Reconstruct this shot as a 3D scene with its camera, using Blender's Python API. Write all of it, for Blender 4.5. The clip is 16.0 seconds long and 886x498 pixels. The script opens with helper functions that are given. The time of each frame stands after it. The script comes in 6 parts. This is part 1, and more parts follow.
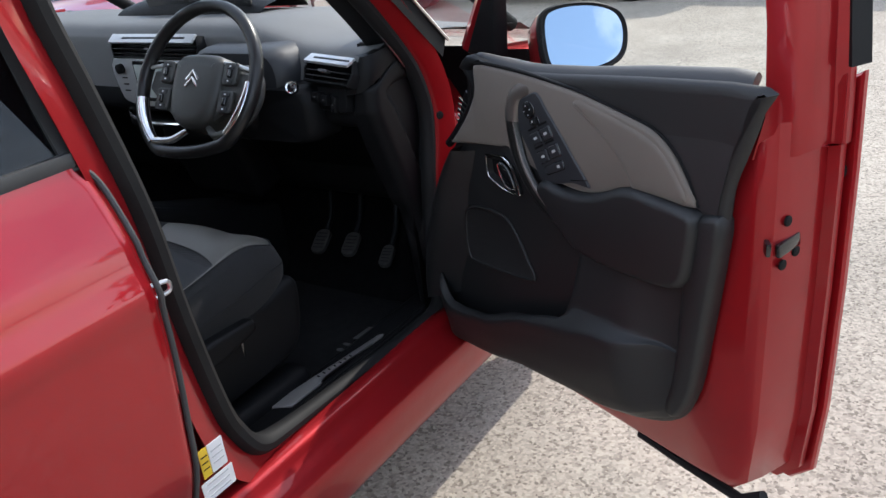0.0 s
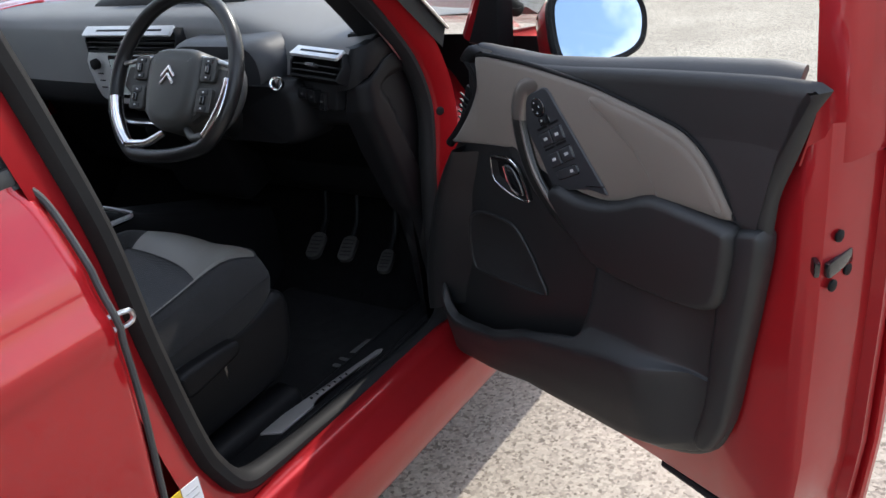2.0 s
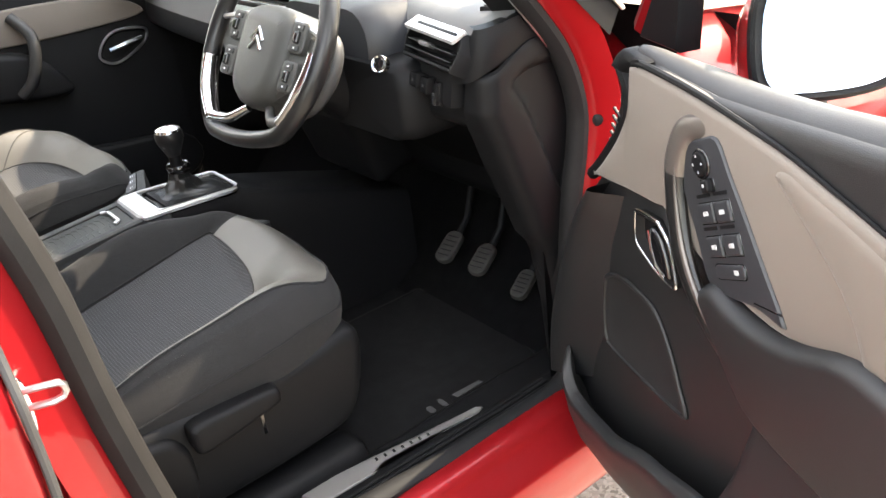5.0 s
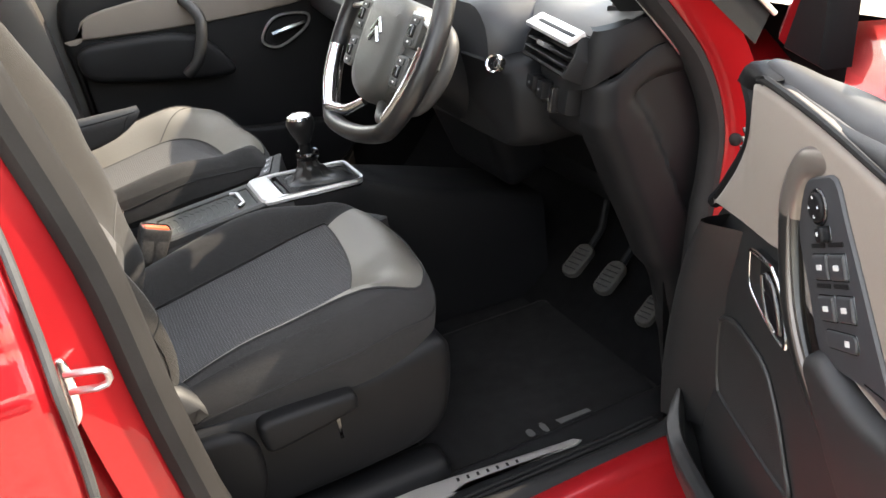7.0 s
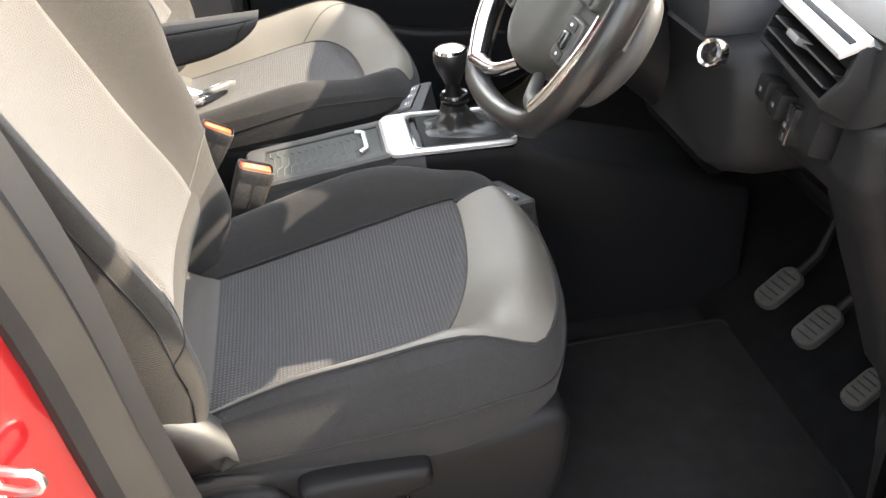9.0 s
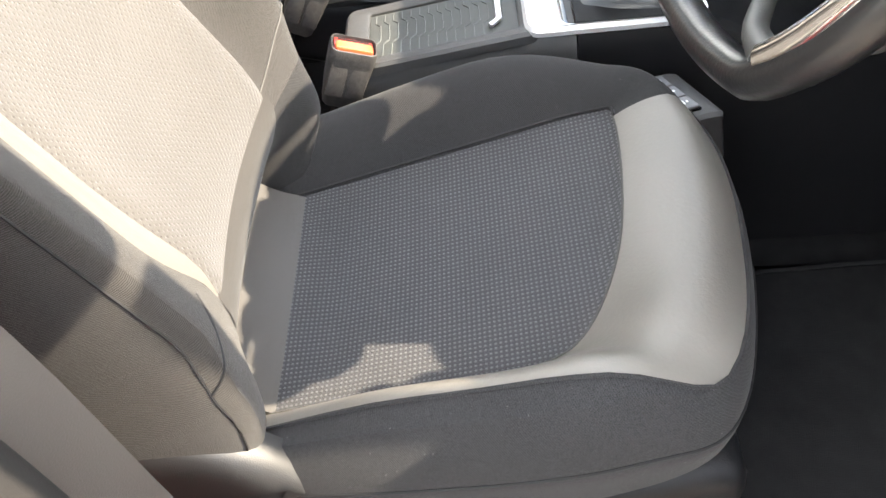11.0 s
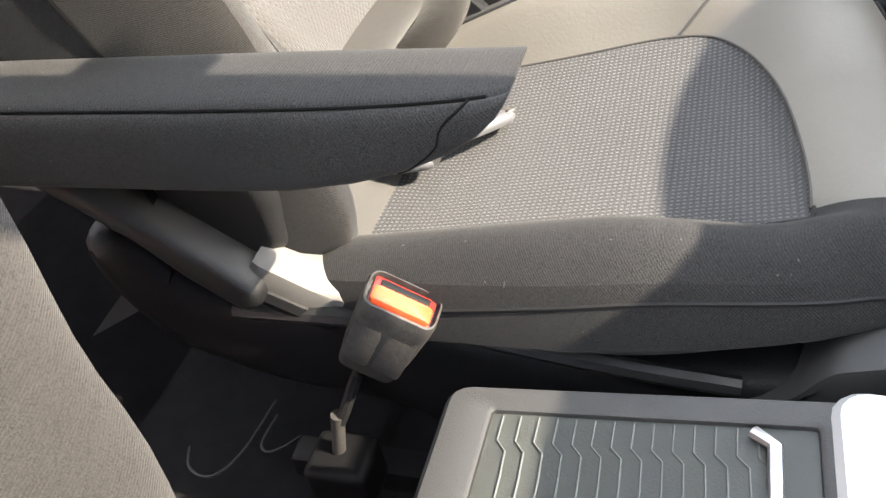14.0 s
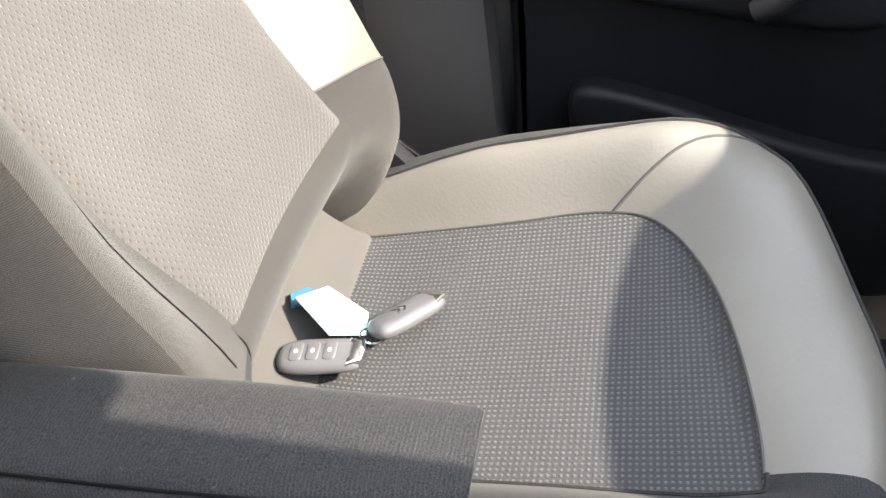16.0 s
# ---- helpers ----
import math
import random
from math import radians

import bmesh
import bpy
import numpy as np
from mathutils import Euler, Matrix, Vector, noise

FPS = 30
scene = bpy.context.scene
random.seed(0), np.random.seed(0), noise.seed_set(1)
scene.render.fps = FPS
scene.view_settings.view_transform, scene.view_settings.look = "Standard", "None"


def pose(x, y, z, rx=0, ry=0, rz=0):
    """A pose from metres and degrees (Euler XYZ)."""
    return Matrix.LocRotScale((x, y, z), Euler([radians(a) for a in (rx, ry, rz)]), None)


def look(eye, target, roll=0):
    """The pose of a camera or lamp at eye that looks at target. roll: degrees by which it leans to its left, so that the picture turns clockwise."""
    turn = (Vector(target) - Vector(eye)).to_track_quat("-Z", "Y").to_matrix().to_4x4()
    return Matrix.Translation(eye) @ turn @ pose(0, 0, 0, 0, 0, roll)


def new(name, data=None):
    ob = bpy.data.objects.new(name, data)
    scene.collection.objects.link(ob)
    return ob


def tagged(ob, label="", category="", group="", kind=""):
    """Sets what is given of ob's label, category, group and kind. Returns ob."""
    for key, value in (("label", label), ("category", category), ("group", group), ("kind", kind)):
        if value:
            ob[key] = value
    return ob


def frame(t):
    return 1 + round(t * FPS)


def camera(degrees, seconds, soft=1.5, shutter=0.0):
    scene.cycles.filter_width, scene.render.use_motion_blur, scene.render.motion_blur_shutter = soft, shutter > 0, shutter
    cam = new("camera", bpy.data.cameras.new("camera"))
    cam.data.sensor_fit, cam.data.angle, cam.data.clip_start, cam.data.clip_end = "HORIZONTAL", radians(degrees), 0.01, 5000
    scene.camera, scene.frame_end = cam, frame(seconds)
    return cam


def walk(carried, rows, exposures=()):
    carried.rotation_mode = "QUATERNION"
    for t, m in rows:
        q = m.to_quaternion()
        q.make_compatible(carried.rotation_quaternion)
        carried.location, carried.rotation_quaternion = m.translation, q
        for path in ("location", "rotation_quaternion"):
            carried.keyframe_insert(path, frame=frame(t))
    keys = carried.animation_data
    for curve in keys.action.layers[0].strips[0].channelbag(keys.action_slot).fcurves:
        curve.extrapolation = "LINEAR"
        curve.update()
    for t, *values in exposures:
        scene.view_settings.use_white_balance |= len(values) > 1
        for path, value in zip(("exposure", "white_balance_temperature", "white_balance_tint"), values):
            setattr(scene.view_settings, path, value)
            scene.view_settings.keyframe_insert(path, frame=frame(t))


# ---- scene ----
cam = camera(55.5, 16.0)
PATH = [
    (0, (1.979, -0.772, 1.488), (0.92, 0.716, 0.673), -7.1),
    (0.5, (1.959, -0.77, 1.49), (0.918, 0.725, 0.664), -7.1),
    (1, (1.937, -0.748, 1.487), (0.899, 0.748, 0.659), -7.2),
    (1.5, (1.891, -0.738, 1.484), (0.869, 0.769, 0.656), -7.4),
    (2, (1.893, -0.616, 1.464), (0.822, 0.847, 0.619), -8.1),
    (2.5, (1.898, -0.454, 1.451), (0.719, 0.909, 0.585), -8.3),
    (3, (1.897, -0.353, 1.426), (0.642, 0.92, 0.53), -8.9),
    (3.5, (1.85, -0.273, 1.41), (0.583, 0.964, 0.481), -9.0),
    (4, (1.774, -0.191, 1.408), (0.499, 1.023, 0.458), -8.4),
    (4.5, (1.728, -0.157, 1.415), (0.407, 1.003, 0.463), -8.0),
    (5, (1.737, -0.105, 1.424), (0.299, 0.938, 0.504), -7.0),
    (5.2, (1.754, -0.061, 1.427), (0.264, 0.915, 0.517), -7.2),
    (7.3, (1.706, 0.075, 1.394), (0.042, 0.73, 0.498), -7.0),
    (7.5, (1.656, 0.097, 1.394), (-0.006, 0.737, 0.484), -6.4),
    (8, (1.533, 0.142, 1.388), (-0.137, 0.7, 0.439), -6.2),
    (8.5, (1.438, 0.195, 1.386), (-0.249, 0.593, 0.389), -5.2),
    (8.7, (1.406, 0.229, 1.388), (-0.285, 0.532, 0.364), -4.9),
    (10.8, (1.017, 0.302, 1.359), (-0.338, 0.212, -0.109), -9.4),
    (11, (1.002, 0.3, 1.352), (-0.354, 0.126, -0.108), -11.0),
    (11.5, (0.915, 0.291, 1.337), (-0.454, -0.091, -0.069), -12.5),
    (12, (0.797, 0.319, 1.331), (-0.561, -0.171, -0.053), -13.2),
    (12.5, (0.699, 0.306, 1.313), (-0.644, -0.182, -0.087), -14.1),
    (13, (0.578, 0.286, 1.238), (-0.841, -0.201, -0.084), -10.6),
    (13.5, (0.438, 0.264, 1.179), (-1.015, -0.322, -0.064), -7.9),
    (14, (0.314, 0.263, 1.174), (-1.116, -0.34, -0.088), -11.3),
    (14.5, (0.238, 0.261, 1.199), (-1.111, -0.31, -0.163), -13.1),
    (15, (0.194, 0.239, 1.27), (-1.107, -0.184, -0.189), -8.1),
    (15.5, (0.161, 0.218, 1.275), (-1.158, -0.128, -0.188), -6.2),
    (16, (0.156, 0.216, 1.283), (-1.323, -0.168, -0.008), -6.1),
]
walk(cam, [(t, look(eye, target, roll)) for t, eye, target, roll in PATH], exposures=[(0.0, 1.2, 6400, 10), (1.5, 1.25, 6400, 10), (2.0, 1.40, 6500, 10), (2.5, 1.65, 6600, 10), (3.0, 2.10, 6900, 10), (3.5, 2.58, 7400, 10), (4.0, 2.95, 7700, 10), (5.0, 3.25, 8050, 10), (7.5, 3.06, 7950, 10), (8.0, 3.37, 7950, 10), (8.5, 3.53, 8050, 10), (11.0, 3.85, 7800, 10), (12.0, 3.40, 7300, 10), (13.0, 3.32, 7050, 10), (13.5, 3.32, 7050, 10), (14.0, 3.58, 7600, 10), (14.5, 3.86, 7700, 10), (15.0, 3.99, 7650, 10), (15.5, 3.75, 7450, 10), (16.0, 3.50, 7250, 10)])

# ---- light ----
SUN_AZ, SUN_EL = radians(6), radians(39.5)        # from straight ahead of the car towards its right; height
world = bpy.data.worlds.new("sky")
scene.world = world
world.use_nodes = True
sky = world.node_tree.nodes.new("ShaderNodeTexSky")
sky.sky_type, sky.sun_disc = "NISHITA", False
sky.sun_elevation, sky.sun_rotation = SUN_EL, SUN_AZ
wn, wl = world.node_tree.nodes, world.node_tree.links
wc = wn.new("ShaderNodeTexCoord")                # broken white cloud over the whole sky
cn, cr, cm = wn.new("ShaderNodeTexNoise"), wn.new("ShaderNodeMapRange"), wn.new("ShaderNodeMix")
cn.inputs["Scale"].default_value, cn.inputs["Detail"].default_value, cn.inputs["Roughness"].default_value = 2.6, 7, 0.6
cr.inputs[1].default_value, cr.inputs[2].default_value, cr.inputs[4].default_value = 0.42, 0.64, 0.85
cm.data_type = "RGBA"
cm.inputs["B"].default_value = (8.6, 9.1, 9.9, 1)
wl.new(wc.outputs["Generated"], cn.inputs["Vector"])
wl.new(cn.outputs[0], cr.inputs[0])
wl.new(cr.outputs[0], cm.inputs["Factor"])
wl.new(sky.outputs[0], cm.inputs["A"])
wl.new(cm.outputs["Result"], wn["Background"].inputs[0])
world.node_tree.nodes["Background"].inputs[1].default_value = 0.15
sun = new("sun", bpy.data.lights.new("sun", "SUN"))
sun.data.energy, sun.data.angle, sun.data.color = 2.0, radians(0.6), (1.0, 0.95, 0.87)
sun.matrix_world = look((math.sin(SUN_AZ) * 20, math.cos(SUN_AZ) * 20, math.tan(SUN_EL) * 20), (0, 0, 0))

# ---- materials ----


def mat(name, col, rough=0.5, metal=0.0, coat=0.0, var=0.15, vscale=6.0, bump=0.15, bscale=500.0, spec=0.5, kind="",
        col2=None, pitch=(0.01, 0.01), axes=(0, 1), sheen=0.0):
    m = bpy.data.materials.new(name)
    m.use_nodes = True
    nt = m.node_tree
    N, L = nt.nodes, nt.links
    b = N["Principled BSDF"]
    b.inputs["Roughness"].default_value, b.inputs["Metallic"].default_value = rough, metal
    b.inputs["Specular IOR Level"].default_value, b.inputs["Coat Weight"].default_value = spec, coat
    b.inputs["Coat Roughness"].default_value = 0.03
    b.inputs["Sheen Weight"].default_value = sheen
    tc = N.new("ShaderNodeTexCoord")
    n1, n2 = N.new("ShaderNodeTexNoise"), N.new("ShaderNodeTexNoise")
    n1.inputs["Scale"].default_value, n1.inputs["Detail"].default_value = vscale, 5
    n2.inputs["Scale"].default_value, n2.inputs["Detail"].default_value = bscale, 3
    for n in (n1, n2):
        L.new(tc.outputs["Object"], n.inputs["Vector"])
    add = N.new("ShaderNodeMath")
    add.operation = "MULTIPLY_ADD"
    L.new(n2.outputs[0], add.inputs[0])
    add.inputs[1].default_value = 0.35
    L.new(n1.outputs[0], add.inputs[2])
    ramp = N.new("ShaderNodeMapRange")
    ramp.inputs[1].default_value, ramp.inputs[2].default_value = 0.35, 1.0
    ramp.inputs[3].default_value, ramp.inputs[4].default_value = 1 - var, 1 + var
    L.new(add.outputs[0], ramp.inputs[0])
    tint = N.new("ShaderNodeVectorMath")
    tint.operation = "SCALE"
    L.new(ramp.outputs[0], tint.inputs["Scale"])
    height = n2.outputs[0]
    if kind:
        sep = N.new("ShaderNodeSeparateXYZ")
        L.new(tc.outputs["Object"], sep.inputs[0])
        waves = []
        for axis, p in zip(axes, pitch):
            k = N.new("ShaderNodeMath")
            k.operation = "MULTIPLY"
            L.new(sep.outputs[axis], k.inputs[0])
            k.inputs[1].default_value = 2 * math.pi / p
            s = N.new("ShaderNodeMath")
            s.operation = "SINE"
            L.new(k.outputs[0], s.inputs[0])
            waves.append(s.outputs[0])
        h = N.new("ShaderNodeMath")
        h.operation = {"dots": "MULTIPLY", "pits": "MULTIPLY", "ribs": "ADD", "twill": "ADD"}[kind]
        L.new(waves[0], h.inputs[0])
        if kind == "ribs":
            h.inputs[1].default_value = 0.0
        elif kind == "twill":                  # one diagonal wave
            sm = N.new("ShaderNodeMath")
            sm.operation = "MULTIPLY_ADD"
            L.new(sep.outputs[axes[0]], sm.inputs[0])
            sm.inputs[1].default_value = 2 * math.pi / pitch[0]
            k2 = N.new("ShaderNodeMath")
            k2.operation = "MULTIPLY"
            L.new(sep.outputs[axes[1]], k2.inputs[0])
            k2.inputs[1].default_value = 2 * math.pi / pitch[1]
            L.new(k2.outputs[0], sm.inputs[2])
            s = N.new("ShaderNodeMath")
            s.operation = "SINE"
            L.new(sm.outputs[0], s.inputs[0])
            L.new(s.outputs[0], h.inputs[0])
            h.inputs[1].default_value = 0.0
        else:
            L.new(waves[1], h.inputs[1])
        if kind == "dots":                        # both waves lifted to 0..1 before they meet, so that the dashes stand in rows
            lifted = []
            for w in waves:
                u = N.new("ShaderNodeMath")
                u.operation = "MULTIPLY_ADD"
                L.new(w, u.inputs[0])
                u.inputs[1].default_value, u.inputs[2].default_value = 0.5, 0.5
                lifted.append(u.outputs[0])
            for k, u in enumerate(lifted):
                L.new(u, h.inputs[k])
        r = N.new("ShaderNodeMapRange")
        r.interpolation_type = "SMOOTHSTEP"
        r.inputs[1].default_value, r.inputs[2].default_value = {"dots": (0.28, 0.72), "pits": (0.42, 0.85)}.get(kind, (-0.6, 0.7))
        L.new(h.outputs[0], r.inputs[0])
        mix = N.new("ShaderNodeMix")
        mix.data_type = "RGBA"
        mix.inputs["A"].default_value, mix.inputs["B"].default_value = (*col, 1), (*(col2 or col), 1)
        L.new(r.outputs[0], mix.inputs["Factor"])
        L.new(mix.outputs["Result"], tint.inputs[0])
        hm = N.new("ShaderNodeMath")
        hm.operation = "MULTIPLY_ADD"
        L.new(r.outputs[0], hm.inputs[0])
        hm.inputs[1].default_value = -1.6 if kind == "pits" else 1.6
        L.new(n2.outputs[0], hm.inputs[2])
        height = hm.outputs[0]
    else:
        tint.inputs[0].default_value = col
    L.new(tint.outputs[0], b.inputs["Base Color"])
    if bump:
        bp = N.new("ShaderNodeBump")
        bp.inputs["Strength"].default_value, bp.inputs["Distance"].default_value = bump, 0.001
        L.new(height, bp.inputs["Height"])
        L.new(bp.outputs[0], b.inputs["Normal"])
    return m


RED = mat("red_paint", (0.36, 0.0085, 0.014), 0.33, 0.62, 1.0, var=0.06, bump=0.02, bscale=900, spec=0.2)
RED_IN = mat("red_paint_inner", (0.30, 0.0090, 0.013), 0.36, 0.45, 0.55, var=0.08, bump=1.0, bscale=8, spec=0.2)
BLACK = mat("black_grained_plastic", (0.0066, 0.0068, 0.0076), 0.50, var=0.15, bump=0.35, bscale=700, spec=0.14)
BELT = mat("sheeny_soft_trim", (0.0100, 0.0104, 0.0118), 0.55, var=0.12, bump=0.25, bscale=900, spec=0.75)
CONSOLE = mat("dark_grey_console_plastic", (0.036, 0.036, 0.036), 0.5, var=0.12, bump=0.3, bscale=800, spec=0.35)
PILLAR = mat("grey_brown_pillar_trim", (0.042, 0.0375, 0.034), 0.6, var=0.12, bump=0.3, bscale=700)
LID = mat("grey_green_lid", (0.085, 0.090, 0.085), 0.45, var=0.1, bump=0.2, bscale=600)
SLATE = mat("slate_grey_plastic", (0.020, 0.022, 0.026), 0.5, var=0.1, bump=0.2, bscale=900)
PALEMARK = mat("pale_grey_print", (0.42, 0.43, 0.44), 0.5, var=0.04, bump=0)
GRILLE = mat("fine_black_mesh", (0.011, 0.011, 0.012), 0.6, var=0.1, bump=0.9, bscale=900, kind="dots", col2=(0.020, 0.020, 0.021), pitch=(0.004, 0.004), axes=(0, 2), spec=0.3)
SOFT = mat("soft_dark_trim", (0.0070, 0.0073, 0.0082), 0.52, var=0.12, bump=0.3, bscale=900, spec=0.6)
HUBGREY = mat("grey_hub_plastic", (0.040, 0.040, 0.037), 0.45, var=0.1, bump=0.3, bscale=800)
DASHTOP = mat("dark_grey_dash_pad", (0.105, 0.105, 0.104), 0.6, var=0.12, bump=0.3, bscale=800)
GLOSS = mat("gloss_black", (0.008, 0.008, 0.009), 0.12, coat=0.5, var=0.05, bump=0.0)
RUBBER = mat("black_rubber", (0.013, 0.013, 0.0138), 0.6, var=0.15, bump=0.15, spec=0.16)
GREYRUB = mat("grey_rubber", (0.036, 0.036, 0.036), 0.55, var=0.15, bump=0.15)
TAUPE = mat("taupe_trim", (0.128, 0.107, 0.090), 0.62, var=0.08, bump=0.3, bscale=1200, sheen=0.15)
LEATHER = mat("grey_beige_leather", (0.118, 0.109, 0.095), 0.46, var=0.07, vscale=9, bump=0.35, bscale=260)
DOTS_D = mat("charcoal_dashed_cloth", (0.028, 0.028, 0.030), 0.8, var=0.15, bump=0.55, bscale=900, kind="dots",
             col2=(0.064, 0.064, 0.066), pitch=(0.0057, 0.0050), sheen=0.15, spec=0.2)
DOTS_B = mat("grey_pitted_back_cloth", (0.0448, 0.0412, 0.0379), 0.85, var=0.14, bump=0.55, bscale=900, kind="pits",
             col2=(0.0275, 0.0253, 0.0232), pitch=(0.0072, 0.0074), axes=(0, 2), sheen=0.3, spec=0.2)
CLOTH = mat("charcoal_twill_cloth", (0.0162, 0.0158, 0.0160), 0.88, var=0.30, bump=0.20, bscale=560, kind="twill",
            col2=(0.0245, 0.0239, 0.0241), pitch=(0.0022, 0.0025), axes=(1, 2), sheen=0.05, spec=0.15)
CLOTH_B = mat("brown_grey_twill_cloth", (0.022, 0.0203, 0.0187), 0.88, var=0.3, bump=0.45, bscale=520, kind="twill",
              col2=(0.029, 0.0268, 0.0246), pitch=(0.0017, 0.0015), axes=(0, 2), sheen=0.1, spec=0.2)
LOWBAND = mat("brown_grey_plain_cloth", (0.029, 0.027, 0.025), 0.88, var=0.12, bump=0.4, bscale=900, sheen=0.1, spec=0.15)
BAND = mat("grey_plain_cloth", (0.055, 0.052, 0.049), 0.85, var=0.1, bump=0.4, bscale=900, sheen=0.2, spec=0.2)
for cloth, pale, dark in ((CLOTH, (0.036, 0.036, 0.0375, 1), (0.0065, 0.0065, 0.0072, 1)), (CLOTH_B, (0.036, 0.033, 0.0304, 1), (0.013, 0.012, 0.011, 1))):
    cn, cl = cloth.node_tree.nodes, cloth.node_tree.links        # uneven yarns: pale and dark flecks
    for col, scale, lo, hi in ((pale, 1500, 0.48, 0.70), (dark, 1250, 0.48, 0.70)):
        fv, fr, fm, fs = cn.new("ShaderNodeTexNoise"), cn.new("ShaderNodeMapRange"), cn.new("ShaderNodeMix"), cn.new("ShaderNodeMapping")
        fs.inputs["Location"].default_value = (col[0] * 50, 0.3, 0.7)
        fv.inputs["Scale"].default_value, fv.inputs["Detail"].default_value = scale, 1
        fr.inputs[1].default_value, fr.inputs[2].default_value = lo, hi
        fm.data_type = "RGBA"
        fm.inputs["B"].default_value = col
        cl.new(cn["Texture Coordinate"].outputs["Object"], fs.inputs["Vector"])
        cl.new(fs.outputs[0], fv.inputs["Vector"])
        cl.new(fv.outputs[0], fr.inputs[0])
        cl.new(fr.outputs[0], fm.inputs["Factor"])
        cl.new(cn["Principled BSDF"].inputs["Base Color"].links[0].from_socket, fm.inputs["A"])
        cl.new(fm.outputs["Result"], cn["Principled BSDF"].inputs["Base Color"])
ln, ll = CLOTH.node_tree.nodes, CLOTH.node_tree.links            # pale lint caught in the cloth
lv, lr, lm = ln.new("ShaderNodeTexNoise"), ln.new("ShaderNodeMapRange"), ln.new("ShaderNodeMix")
lv.inputs["Scale"].default_value, lv.inputs["Detail"].default_value = 260, 1
lr.inputs[1].default_value, lr.inputs[2].default_value = 0.765, 0.86
lm.data_type = "RGBA"
lm.inputs["B"].default_value = (0.10, 0.098, 0.095, 1)
ll.new(ln["Texture Coordinate"].outputs["Object"], lv.inputs["Vector"])
ll.new(lv.outputs[0], lr.inputs[0])
ll.new(lr.outputs[0], lm.inputs["Factor"])
ll.new(ln["Principled BSDF"].inputs["Base Color"].links[0].from_socket, lm.inputs["A"])
ll.new(lm.outputs["Result"], ln["Principled BSDF"].inputs["Base Color"])
# seams in near black: the shade of their grooves is in the colour
SEAMDARK = mat("shaded_seam_black", (0.004, 0.004, 0.0042), 0.9, var=0.1, bump=0.2, spec=0.1)
SEAMGREY = mat("grey_seam_thread", (0.045, 0.043, 0.040), 0.8, var=0.1, bump=0.3)
HANDLE = mat("dark_gloss_handle", (0.012, 0.012, 0.012), 0.28, var=0.1, bump=0.0)
WARMSATIN = mat("warm_satin_plastic", (0.13, 0.115, 0.105), 0.30, 0.5, var=0.06, bump=0.05)
CHROME = mat("satin_chrome", (0.72, 0.72, 0.73), 0.16, 1.0, var=0.04, bump=0.0)
SATIN = mat("satin_aluminium", (0.60, 0.60, 0.61), 0.34, 1.0, var=0.05, bump=0.05, bscale=900)
SILVER = mat("silver_painted_plastic", (0.55, 0.555, 0.56), 0.38, 0.55, var=0.05, bump=0.03)
STEEL = mat("brushed_steel", (0.25, 0.24, 0.235), 0.45, 0.5, var=0.1, bump=0.1, bscale=400)
# dusty door rubber, with the sun on the rear pillar mixed into its colour
SUNSEAL = mat("sunlit_dusty_rubber", (0.017, 0.0162, 0.0158), 0.75, var=0.2, vscale=12, bump=0.15, spec=0.12)
PEDAL = mat("worn_pedal_rubber", (0.040, 0.038, 0.035), 0.6, var=0.3, vscale=60, bump=0.3, spec=0.3)
CARPET = mat("black_carpet", (0.0115, 0.0115, 0.0122), 0.95, var=0.35, vscale=30, bump=0.9, bscale=650, spec=0.1)
MATGREY = mat("mat_grey_stitch", (0.06, 0.06, 0.06), 0.8, var=0.2)
WHITE = mat("white_print", (0.75, 0.75, 0.76), 0.5, var=0.04, bump=0)
YELLOW = mat("yellow_print", (0.75, 0.50, 0.03), 0.5, var=0.04, bump=0)
ORANGE = mat("orange_red_button", (0.62, 0.085, 0.03), 0.35, var=0.06, bump=0.05, coat=0.3)
BLUETAG = mat("pale_blue_card", (0.45, 0.66, 0.74), 0.5, var=0.06, bump=0.05)
BLUETAG_D = mat("dark_blue_card", (0.03, 0.10, 0.15), 0.5, var=0.06, bump=0.05)
DARKRED = mat("dark_red_plastic", (0.20, 0.016, 0.012), 0.35, var=0.06, bump=0.05)
BUCKLE = mat("worn_black_plastic", (0.042, 0.040, 0.039), 0.6, var=0.45, vscale=160, bump=0.4, bscale=400, spec=0.3)
KEYGREY = mat("dark_grey_key_plastic", (0.09, 0.09, 0.095), 0.35, var=0.08, bump=0.1)
PALEPLAS = mat("pale_grey_plastic", (0.115, 0.111, 0.106), 0.5, var=0.08, bump=0.2, bscale=700)
LEATHERBLK = mat("black_leather", (0.011, 0.011, 0.0115), 0.30, var=0.15, bump=0.25, bscale=350, spec=0.42)
SCREEN = mat("pale_screen", (0.50, 0.55, 0.52), 0.2, var=0.05, bump=0)
HEADLINER = mat("pale_headliner", (0.45, 0.44, 0.42), 0.9, var=0.05, bump=0.2)
ASPHALT = mat("light_worn_asphalt", (0.36, 0.325, 0.28), 0.92, var=0.22, vscale=1.5, bump=0.8, bscale=120, spec=0.2)
an, al = ASPHALT.node_tree.nodes, ASPHALT.node_tree.links          # pale and dark chippings, 6 to 12 mm
av, ar, ax = an.new("ShaderNodeTexVoronoi"), an.new("ShaderNodeValToRGB"), an.new("ShaderNodeMix")
av.inputs["Scale"].default_value = 115
al.new(an["Texture Coordinate"].outputs["Object"], av.inputs["Vector"])
asep = an.new("ShaderNodeSeparateColor")
al.new(av.outputs["Color"], asep.inputs[0])
al.new(asep.outputs[0], ar.inputs[0])
